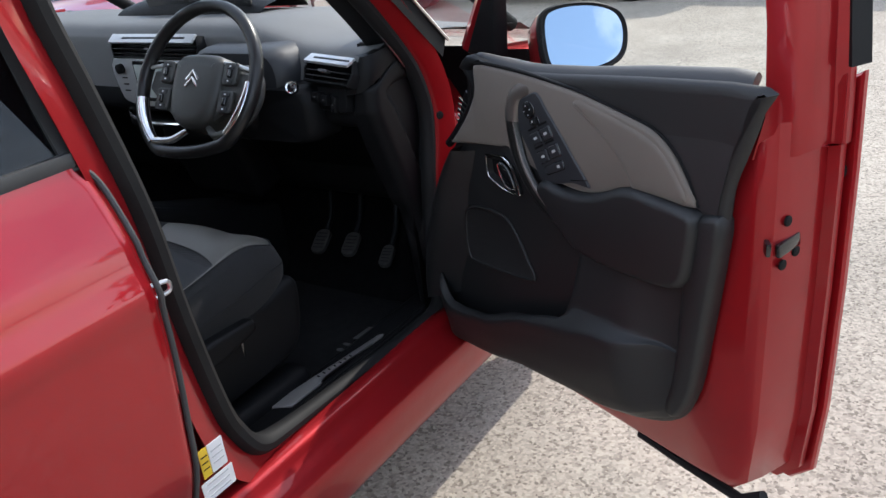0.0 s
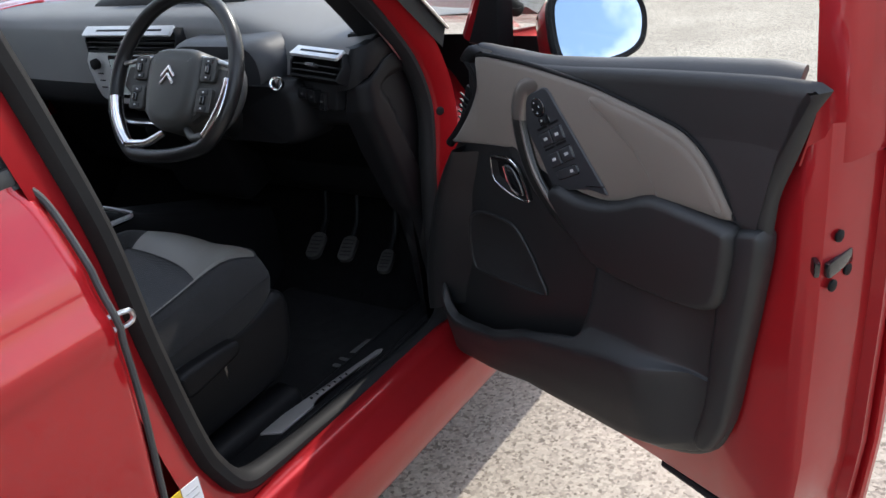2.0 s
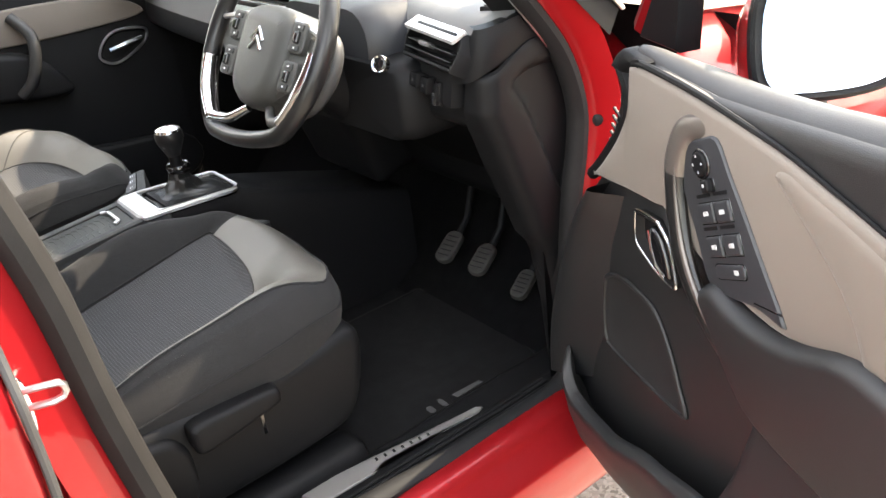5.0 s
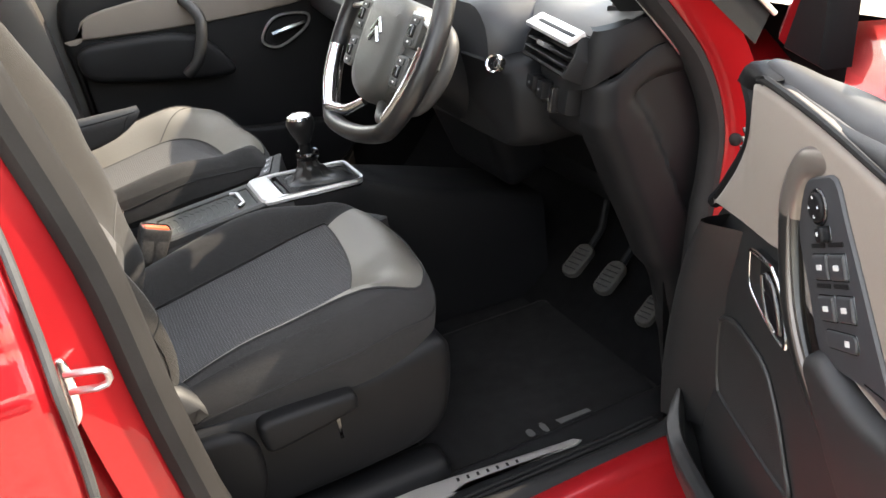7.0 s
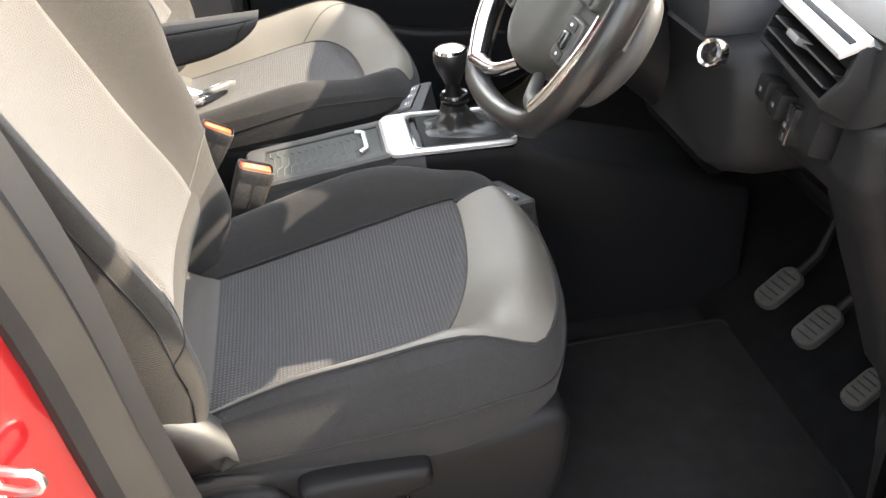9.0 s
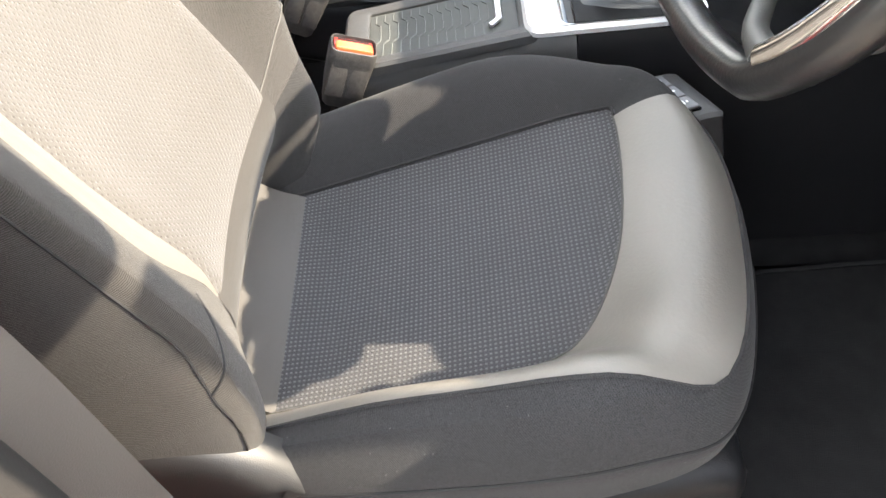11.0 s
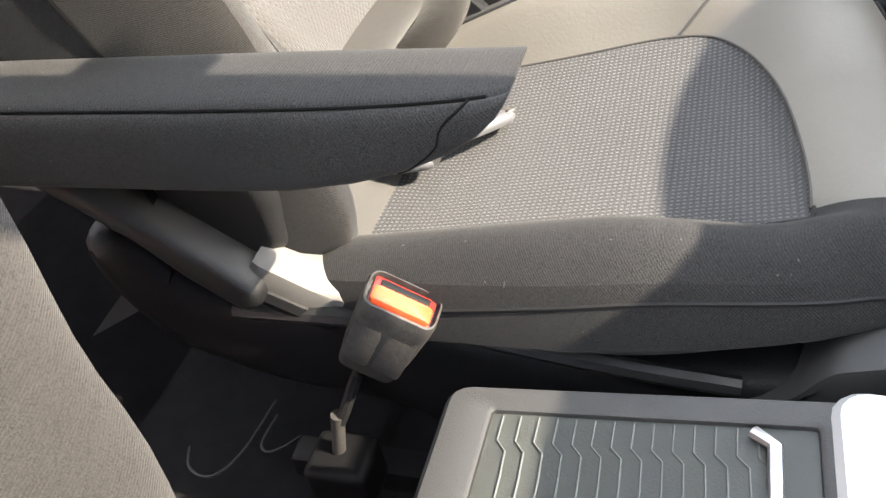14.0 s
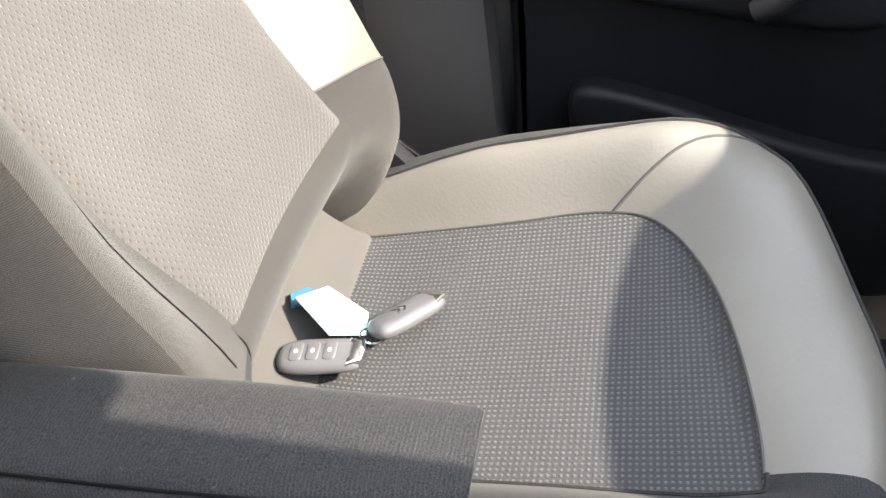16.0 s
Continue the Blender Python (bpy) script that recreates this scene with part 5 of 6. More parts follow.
part("console_body", loft([con_sec(y, t, w) for y, t, w in ((0.088, 0.66, 0.068), (0.094, 0.705, 0.073), (0.105, 0.722, 0.075), (0.14, 0.728, 0.077), (0.335, 0.748, 0.079), (0.40, 0.745, 0.082))]), CONSOLE, con)
part("console_nose", loft([con_sec(y, t, w) for y, t, w in ((0.402, 0.752, 0.078), (0.56, 0.742, 0.074), (0.575, 0.735, 0.078), (0.64, 0.712, 0.096), (0.80, 0.66, 0.105), (0.98, 0.60, 0.11))]), BLACK, con)


def top_z(y):
    return 0.728 + (y - 0.14) * 0.103


well = part("roller_lid", sheet(lambda a, b: Vector((mixv(-0.046, 0.058, a), mixv(0.131, 0.330, b), top_z(mixv(0.131, 0.330, b)) + 0.0005)), 4, 4, 0.003), LID, con, "grey slatted roller lid")
for k in range(14):
    y = 0.139 + 0.0122 * k
    z = [(-0.044, 0.0), (-0.024, 0.0), (-0.016, 0.007), (0.004, 0.008), (0.020, 0.008), (0.028, 0.0), (0.056, 0.0)]
    part("slat_line", tube([(x, y + d, top_z(y + d) + 0.0012) for x, d in z], 0.0008, 5), LID, well)


def lid_rim(x, y, h):
    return Vector((x, y, top_z(y) + h))


inner, outer = rrect(0.106, 0.200, 0.004, 0.006, 0.2305), rrect(0.146, 0.262, 0.016, 0.004, 0.226)
part("lid_frame", loft([[lid_rim(*p, h) for p in ccw(o)] for o, h in ((outer, -0.012), (outer, 0.000), (offset2(ccw(outer), 0.004), 0.0045), (offset2(ccw(inner), -0.003), 0.0055), (inner, 0.0035), (inner, -0.002))], True, False), CONSOLE, con, "dark grey frame round the lid")
part("lid_grip", tube([(x, y, top_z(y) + 0.005) for x, y in ((-0.040, 0.294), (-0.030, 0.306), (0.032, 0.306), (0.043, 0.294))], 0.0045, 8, flat=0.8), SATIN, con, "chrome lid grip")


def sz(y):
    return 0.757 - 0.06 * max(0, y - 0.40)


# silver surround: one ring, broad behind the gaiter, narrow along its sides
so_, si_ = [(x * (1 - 0.10 * step(0.45, 0.62, y)), y) for x, y in rrect(0.156, 0.228, 0.022, 0.003, 0.450)], [(x * (1 - 0.08 * step(0.45, 0.62, y)), y) for x, y in rrect(0.140, 0.178, 0.014, 0.004, 0.473)]
part("surround", loft([[Vector((x, y, sz(y) + h)) for x, y in ccw(o)] for o, h in ((so_, -0.010), (so_, -0.004), (offset2(ccw(so_), 0.005), 0.001), (offset2(ccw(si_), -0.003), 0.002), (si_, -0.001), (si_, -0.014))], True, False), SILVER, con, "silver surround of the gear lever")
part("gaiter_frame", pillow([tuple(p) for p in offset2(ccw(si_), -0.001)], [(0, -0.016), (0, -0.006), (0.003, -0.004), (0.007, -0.004), (0.010, -0.012)], lambda x, y, h: Vector((x, y, sz(y) + h))), GLOSS, con)

lever = thing("gear_lever", pose(0.010, 0.468, 0.738), "gear lever with black leather gaiter and silver-capped knob", "gear lever")


def gaiter(a, b):
    q = 2 * math.pi * a
    k = (1 - b) ** 3.0
    c, s = math.cos(q), math.sin(q)
    rx = 0.019 + 0.038 * k
    ry = 0.020 + 0.062 * k
    sq = lambda v: math.copysign(abs(v) ** mixv(1.0, 0.55, k), v)
    w = 1 + 0.16 * math.sin(5 * q + 5 * b) * b * (1 - b) * 4 + 0.05 * math.sin(11 * q - 8 * b) * b * (1 - b) * 4
    return Vector((rx * sq(c) * w, ry * sq(s) * w + 0.006 * k, 0.002 + 0.066 * b + 0.003 * math.sin(b * 16)))


bm = sheet(gaiter, 40, 16)
bmesh.ops.remove_doubles(bm, verts=bm.verts[:], dist=1e-5)
part("gaiter", bm, LEATHERBLK, lever, "creased black leather gaiter")
part("collar", lathe([(0.0, 0.052), (0.021, 0.054), (0.025, 0.060), (0.0255, 0.068), (0.023, 0.073), (0.019, 0.072), (0.017, 0.066), (0.0, 0.066)], 24, pose(0, 0.002, 0)), GLOSS, lever, "ribbed black collar")
part("shaft", lathe([(0.0, 0.06), (0.013, 0.06), (0.013, 0.098), (0.0, 0.098)], 16), BLACK, lever)
part("knob", lathe([(0.0, 0.092), (0.014, 0.093), (0.0175, 0.102), (0.0255, 0.118), (0.0300, 0.132), (0.0300, 0.142), (0.0282, 0.148), (0.0, 0.149)], 24), LEATHERBLK, lever)
part("knob_cap", lathe([(0.0282, 0.1475), (0.0258, 0.1535), (0.018, 0.1575), (0.009, 0.159), (0.0, 0.1592)], 24), CHROME, lever, "silver knob cap")

# ---- steering wheel ----
WC, WT = Vector((0.407, 0.537, 1.102)), 31
wheel = thing("steering_wheel", Matrix.Translation(WC) @ pose(0, 0, 0, 90 - WT, 0, 0), "black leather steering wheel with silver inserts and fixed hub", "steering wheel")
# local: x right, y up the wheel, z towards the driver


STEER = Matrix.Rotation(radians(7.8), 3, "Z")      # the rim is turned a little; the hub stays level


def rim_pt(q):
    r = 0.1865
    x, y = r * math.cos(q), r * math.sin(q)
    if y < -0.150:
        y = -0.150 + (y + 0.150) * 0.35
    return STEER @ Vector((x, y, 0.0))


rim = [rim_pt(2 * math.pi * k / 72) for k in range(72)]
part("rim", tube(rim, 0.0148, 14, True, up=(0, 0, 1), flat=1.15), LEATHERBLK, wheel, "black leather rim")
for sgn in (1, -1):
    arcp = [rim_pt(radians(-6 - 4.6 * k) if sgn > 0 else radians(186 + 4.6 * k)) for k in range(10)]
    ins = [p * 0.956 + Vector((0, 0, 0.006)) for p in arcp]
    part("silver_insert", tube(ins, [0.0142 - 0.0004 * abs(i - 5) for i in range(10)], 12, up=(0, 0, 1), flat=1.1), CHROME, wheel, "silver rim insert")
    part("lower_spoke", tube(cat([ins[-1], STEER @ Vector((sgn * 0.100, -0.131, 0.002)), STEER @ Vector((sgn * 0.070, -0.128, -0.004)), STEER @ Vector((sgn * 0.036, -0.106, -0.016))], 4), [0.0125 - 0.0004 * i for i in range(13)], 10, up=(0, 0, 1)), CHROME if sgn < 0 else HUBGREY, wheel)
    part("spoke", pillow([(sgn * 0.065, 0.045), (sgn * 0.165, 0.030), (sgn * 0.172, -0.015), (sgn * 0.065, -0.085)], [(0, -0.03), (0, -0.012), (0.006, -0.006)], None), HUBGREY, wheel)
    part("spoke_trim", tube([(sgn * 0.070, 0.052, -0.006), (sgn * 0.12, 0.045, -0.004), (sgn * 0.172, 0.034, 0.0)], 0.005, 8, up=(0, 0, 1)), SATIN, wheel)
hub = [tuple(p) for p in cat([(-0.072, 0.060), (0.0, 0.072), (0.072, 0.060), (0.082, 0.0), (0.070, -0.070), (0.040, -0.100), (0.0, -0.108), (-0.040, -0.100), (-0.070, -0.070), (-0.082, 0.0)], 5, True)]
hb = part("hub", pillow(hub, [(0, -0.06), (0.0, -0.012), (0.003, 0.0), (0.012, 0.010), (0.03, 0.014)], None), HUBGREY, wheel, "fixed black hub with silver chevrons")
for k in range(2):
    part("chevron", tube([(-0.020, 0.005 - 0.016 * k, 0.0155), (0.0, 0.026 - 0.016 * k, 0.0165), (0.020, 0.005 - 0.016 * k, 0.0155)], 0.0035, 6, up=(0, 0, 1)), CHROME, hb)
for sgn in (1, -1):
    for cy, hgt in ((0.025, 0.052), (-0.040, 0.052)):
        bk_ = part("button_pad", pillow(rrect(0.046, hgt, 0.008, sgn * 0.106, cy), soft_edge(-0.02, 0.004, 0.003), None), HUBGREY, wheel)
        part("roller", pillow(rrect(0.012, 0.020, 0.003, sgn * 0.108, cy), soft_edge(0.002, 0.011, 0.004), None), GLOSS, bk_)
        for dy in (-0.017, 0.017):
            part("button", pillow(rrect(0.026, 0.011, 0.003, sgn * 0.106, cy + dy), soft_edge(0.003, 0.006, 0.001), None), SOFT, bk_)
            part("button_mark", pillow(rrect(0.005, 0.003, 0.001, sgn * 0.106, cy + dy), [(0, 0.005), (0, 0.0066)], None), WHITE, bk_)
part("column", tube([(0, -0.01, -0.05), (0, -0.015, -0.12), (0, -0.03, -0.22)], [0.05, 0.055, 0.06], 14, up=(1, 0, 0)), BLACK, wheel)
part("paddle_shroud", tube(cat([(0.10, 0.055, -0.040), (0.148, 0.03, -0.042), (0.158, -0.02, -0.042), (0.140, -0.07, -0.040), (0.11, -0.095, -0.040)], 5), [0.003 + 0.013 * math.sin(math.pi * i / 20) ** 0.6 for i in range(21)], 12, up=(0, 0, 1)), CONSOLE, wheel)

# interior mirror at the top of the windscreen: unseen, added with a large mount to shade the armrest
rv = thing("unseen_rear_mirror", pose(0.075, 0.52, 1.44), "unseen black interior mirror with a large mount, added to shade the armrest", "mirror")
part("mount", box(0.16, 0.40, 0.045, pose(0, 0.095, 0.02, -22, 0, 0), 0.018, 3), BLACK, rv)
part("stem", tube([(0, 0.0, 0.04), (0, -0.03, 0.0), (0, -0.045, -0.03)], 0.012, 8), BLACK, rv)
part("mirror_case", box(0.25, 0.03, 0.065, pose(0, -0.06, -0.035, 12, 0, 0), 0.014, 3), BLACK, rv)

# ---- dashboard ----
dash = thing("dashboard", pose(0, 0, 0), "dark grey dashboard with air vents and central screen", "dashboard")


def crease(x):
    return 1.195 - 0.055 * step(0.32, 0.62, x)


def dash_sec(x):
    c = crease(x)
    pts = [(1.50, 1.03), (1.25, c - 0.05), (1.00, c - 0.005), (0.86, c + 0.004), (0.775, c), (0.745, c - 0.022), (0.735, c - 0.045), (0.720, 1.05), (0.712, 1.00), (0.722, 0.965), (0.80, 0.935), (0.88, 0.90), (0.93, 0.80), (1.0, 0.66), (1.12, 0.66), (1.5, 0.8)]
    return [Vector((x, p[0] + (0.05 if x < 0 else -0.012) * (x / 0.78) ** 2 * (1 if p[0] < 1.2 else 0), p[1])) for p in cat(pts, 3, True)]


part("dash_top", loft([dash_sec(-0.775 + 1.385 * i / 40)[0:23] for i in range(41)], False), DASHTOP, dash, "dark grey soft dashboard top")
part("dash_end_top", loft([dash_sec(0.61 + 0.172 * i / 10)[0:17] for i in range(11)], False), DASHTOP, dash)
part("dash_lower", loft([dash_sec(-0.775 + 1.53 * i / 40)[22:48] for i in range(41)], False), BLACK, dash, "black lower dashboard")
part("dash_end_face", loft([dash_sec(0.61 + 0.175 * i / 10)[16:23] for i in range(11)], False), BLACK, dash)
# instrument hood over the middle
part("instrument_hood", loft([[Vector((x, 0.88 + 0.10 * math.cos(q) + 0.10, 1.18 + (0.075 - 0.05 * (x / 0.34) ** 2) * max(0.0, math.sin(q)) + 0.005)) for q in (math.pi * k / 12 for k in range(13))] for x in (-0.30, -0.22, -0.12, 0.0, 0.12, 0.22, 0.30)], False), BLACK, dash)
part("instrument_display", box(0.42, 0.008, 0.07, pose(0.05, 0.905, 1.215, 15, 0, 0), 0.003), GLOSS, dash)


def make_vent(name, cx, cy, cz, w, h, rz, nsl, pitch=-12, ry=0):
    v = part(name, pillow([(-w / 2 + 0.012, h / 2), (w / 2 - 0.012, h / 2), (w / 2, 0.0), (w / 2 - 0.01, -h / 2), (-w / 2 + 0.01, -h / 2), (-w / 2, 0.0)],
                          [(0, -0.03), (0, 0.006), (0.002, 0.009), (0.006, 0.009), (0.008, -0.015)], lambda x, y, hh: Vector((x, -hh, y))), BLACK, dash, "black air vent with slats")
    v.matrix_local = pose(cx, cy, cz, pitch, ry, rz)
    part("chrome_bar", box(w - 0.022, 0.030, 0.008, pose(0, -0.012, h / 2 - 0.008, 50, 0, 0), 0.003), SILVER, v, "bright silver bar")
    part("chrome_gap", box(w * 0.70, 0.006, 0.009, pose(0.01, -0.0125, h / 2 - 0.0078, 50, 0, 0), 0.001), BLACK, v)
    for k in range(nsl):
        part("slat", box(w - 0.03, 0.022, 0.0026, pose(0, 0.0, h / 2 - 0.032 - 0.0125 * k, 12, 0, 0), 0.001), BLACK, v)
        part("slat_edge", box(w - 0.034, 0.0012, 0.0018, pose(0, -0.0116, h / 2 - 0.0342 - 0.0125 * k, 12, 0, 0), 0.0004), CONSOLE, v)
    part("tab", box(0.026, 0.018, 0.007, pose(-0.01, -0.010, h / 2 - 0.034), 0.002), KEYGREY, v)
    return v


make_vent("driver_vent", 0.682, 0.694, 1.098, 0.172, 0.062, -9, 2, -30, 2)
make_vent("centre_vent", 0.065, 0.712, 1.145, 0.36, 0.060, 0, 2)
make_vent("far_vent", -0.69, 0.712, 1.115, 0.150, 0.075, 9, 3)
# demister grille near the pillar
dv = part("side_grille", pillow([(-0.045, -0.02), (0.03, -0.026), (0.045, 0.02), (-0.02, 0.026)], soft_edge(-0.01, 0.004, 0.002), None), BLACK, dash, "small demister grille")
dv.matrix_local = pose(0.748, 0.800, 1.1405, -3, 2, 24)
for k in range(5):
    part("slat", box(0.006, 0.042, 0.004, pose(-0.028 + 0.014 * k, 0, 0.005, 0, 0, -25), 0.001), GREYRUB, dv)
# silver control surround with screen
sr = [tuple(p) for p in cat([(-0.115, 1.115), (0.06, 1.115), (0.235, 1.108), (0.225, 1.02), (0.20, 0.99), (0.05, 0.982), (-0.08, 0.988), (-0.118, 1.02)], 4, True)]
cs = part("control_surround", pillow(sr, [(0, -0.02), (0, 0.006), (0.003, 0.010), (0.010, 0.011)], lambda x, z, h: Vector((x, 0.712 - h, z))), SILVER, dash, "silver control surround with touch screen")
part("screen_bezel", pillow(rrect(0.215, 0.112, 0.006, 0.075, 1.055), soft_edge(0.008, 0.014, 0.002), lambda x, z, h: Vector((x, 0.712 - h, z))), GLOSS, cs)
part("touch_screen", pillow(rrect(0.165, 0.092, 0.004, 0.055, 1.055), [(0, 0.012), (0.001, 0.0155)], lambda x, z, h: Vector((x, 0.712 - h, z))), SCREEN, cs, "pale grey touch screen")
part("volume_knob", lathe([(0.0, 0.0), (0.014, 0.0), (0.0135, 0.014), (0.010, 0.016), (0.0, 0.016)], 20, Matrix.Translation((-0.085, 0.702, 1.088)) @ pose(0, 0, 0, 90, 0, 0)), BLACK, cs)
for k in range(3):
    part("key_line", box(0.022, 0.002, 0.004, pose(-0.082, 0.7005, 1.062 - 0.018 * k), 0.0005), GREYRUB, cs)
part("lower_chrome_trim", tube(cat([(-0.15, 0.74, 0.965), (-0.10, 0.71, 0.945), (0.0, 0.70, 0.935), (0.12, 0.71, 0.935)], 5), 0.006, 8), CHROME, dash)
part("lower_tray", box(0.34, 0.16, 0.03, pose(0.03, 0.80, 0.925), 0.012), BLACK, dash)
part("lower_housing", box(0.30, 0.20, 0.26, pose(0.02, 0.93, 0.80, 20, 0, 0), 0.04, 4), BLACK, dash)
# binnacle cowl round the column, with the start button
part("column_cowl", loft([[Vector((0.40 + x * k, y, 1.085 + z * k + dz)) for x, z in rrect(0.33, 0.14, 0.06)] for y, k, dz in ((0.80, 1.0, 0.0), (0.705, 0.98, 0.0), (0.675, 0.93, 0.0), (0.66, 0.84, 0.0))]), SLATE, dash, "rounded dark grey cowl behind the wheel")
part("cowl_lower", loft([[Vector((0.43 + x * k, y, 0.995 + z * k)) for x, z in rrect(0.42, 0.15, 0.05)] for y, k in ((0.85, 1.0), (0.70, 0.98), (0.665, 0.92), (0.655, 0.85))]), BLACK, dash)
bt = part("start_button", lathe([(0.0, 0.0), (0.0150, 0.0), (0.0150, 0.008), (0.0138, 0.011), (0.0108, 0.010), (0.0, 0.006)], 24, Matrix.Translation((0.611, 0.636, 1.072)) @ pose(0, 0, 0, 66, 0, 24)), CHROME, dash, "chrome-ringed start button")
part("button_face", lathe([(0.0, 0.007), (0.0104, 0.008), (0.0095, 0.0120), (0.0, 0.0128)], 20, Matrix.Translation((0.611, 0.636, 1.072)) @ pose(0, 0, 0, 66, 0, 24)), GLOSS, bt)
for k, (x, z, w, h) in enumerate(((0.638, 1.040, 0.026, 0.022), (0.664, 1.034, 0.022, 0.026), (0.690, 1.024, 0.018, 0.038))):
    q = part("small_switch", box(w, 0.02, h, pose(x, 0.684, z, -12, 0, -10), 0.003), GLOSS if k == 2 else BLACK, dash)
    part("switch_mark", box(0.005, 0.001, 0.004, pose(x, 0.6725, z + 0.002, -12, 0, -10), 0), MATGREY, q)
part("switch_recess", box(0.13, 0.04, 0.06, pose(0.665, 0.712, 1.030, -12, 0, -10), 0.012), BLACK, dash)
# knee panel and the rounded end by the hinge pillar
part("knee_panel", sheet(lambda a, b: Vector((mixv(0.20, 0.74, a), 0.735 + 0.16 * b ** 1.3 + 0.02 * (2 * a - 1) ** 2, 0.985 - 0.20 * b)), 10, 10, 0.02), BLACK, dash)


ENDS = ((1.100, 0.702, 0.789, 0.742), (1.098, 0.697, 0.794, 0.738), (1.092, 0.694, 0.796, 0.736), (1.03, 0.692, 0.796, 0.725), (0.97, 0.706, 0.794, 0.715), (0.90, 0.732, 0.791, 0.71), (0.82, 0.765, 0.787, 0.71), (0.735, 0.795, 0.783, 0.715), (0.715, 0.815, 0.780, 0.72), (0.60, 0.835, 0.776, 0.72), (0.36, 0.855, 0.77, 0.72))
RIDGE = ((1.07, 0.742), (1.045, 0.746), (0.987, 0.774), (0.915, 0.806), (0.84, 0.836), (0.78, 0.87))


def table(rows, z, k):
    for a, b in zip(rows, rows[1:]):
        if b[0] <= z <= a[0]:
            return mixv(a[k], b[k], (a[0] - z) / (a[0] - b[0]))
    return rows[0][k] if z > rows[0][0] else rows[-1][k]


def end_sec(z):
    """Outline of the end cover at one height: rounded front, then a side sunk behind the ridge."""
    yr, xo, x0 = (table(ENDS, z, k) for k in (1, 2, 3))
    r = 0.030
    out = [(x0, yr + 0.10), (x0, yr + 0.012), (x0 + 0.010, yr + 0.002)]
    out += [(xo - r + r * math.sin(q), yr + r - r * math.cos(q)) for q in (math.pi / 2 * k / 7 for k in range(8))]
    for k in range(1, 19):
        y = mixv(yr + r, 0.90, k / 18)
        sunk = step(0.0, 0.014, y - table(RIDGE, z, 1)) * step(1.064, 1.050, z)
        out.append((xo - 0.012 * sunk, y))
    return [Vector((x, y, z - 0.040 * step(0.80, 0.695, y) * step(0.93, 1.08, z))) for x, y in out]


part("end_cover", loft([end_sec(z) for z in [1.100, 1.098, 1.095] + [1.09 - 0.008 * i for i in range(44)] + [0.72, 0.70, 0.60, 0.48, 0.36]], False), BLACK, dash, "black dash end cover with a sunk side")
# black shoulder between the pad and the end cover, from the vent round to the pillar
top_line = cat([(0.766, 0.704, 1.130), (0.779, 0.708, 1.131), (0.789, 0.732, 1.134), (0.792, 0.787, 1.140), (0.790, 0.88, 1.142)], 5)
low_line = cat([(0.724, 0.682, 1.046), (0.764, 0.690, 1.052), (0.788, 0.716, 1.070), (0.789, 0.808, 1.092), (0.787, 0.88, 1.094)], 5)


def shoulder(a, b):
    i = round(a * (len(top_line) - 1))
    t, u = top_line[i], low_line[i]
    if b < 0.2:
        return t + Vector((-0.022, 0.010, 0.0015)) * (1 - b / 0.2)
    k = (b - 0.2) / 0.8
    return t.lerp(u, k) + Vector((0.004, -0.003, 0.0)) * math.sin(math.pi * k)


part("end_shoulder", sheet(shoulder, len(top_line) - 1, 15), BLACK, dash, "black shoulder under the pad")
part("kick_panel", sheet(lambda a, b: Vector((0.765 - 0.05 * step(0.0, 1.0, a), mixv(0.82, 1.10, a), mixv(0.36, 0.72, b))), 8, 6, 0.012), BLACK, dash, "black footwell side panel")

# pedals


def make_pedal(name, x, y, z, w, h, turn, label):
    p = thing(name, pose(x, y, z, 0, 0, turn), label, "pedal", "pedals")

    def on(a, b, c):                          # the pad leans well back, its face towards the driver's sole
        return Vector((a, 0.86 * b - c * 0.50, b * 0.50 + c * 0.86))

    pad = part("pad", pillow([(a, b) for a, b in rrect(w, h, w * 0.42, n=6)], soft_edge(-0.008, 0.006, 0.004), on), PEDAL, p, "worn grey rubber pad")
    for k in range(5):
        bar = [(-0.30 + 0.15 * k) * h + d for d in (-0.0012, 0.0012)]
        part("rib", pillow([(-w * 0.33, bar[0]), (w * 0.33, bar[0]), (w * 0.33, bar[1]), (-w * 0.33, bar[1])], [(0, 0.004), (0, 0.0072)], on), RUBBER, pad)
    part("arm", tube([(0, 0.02, 0.0), (0.004, 0.075, 0.05), (0.008, 0.13, 0.22)], 0.009, 8), BLACK, p)
    return p


make_pedal("clutch_pedal", 0.293, 0.962, 0.498, 0.048, 0.088, 12, "clutch pedal with a worn grey rubber pad")
make_pedal("brake_pedal", 0.410, 0.964, 0.504, 0.048, 0.084, 12, "brake pedal with a worn grey rubber pad")
make_pedal("accelerator_pedal", 0.532, 0.974, 0.479, 0.040, 0.075, 12, "accelerator pedal with a worn grey rubber pad")

# ---- passenger side ----
pdoor = thing("passenger_door", pose(-0.80, 0.0, 0.0), "closed passenger door with dark trim and taupe insert", "car door")


def pp(y, z, h):
    return Vector((h, y, z))


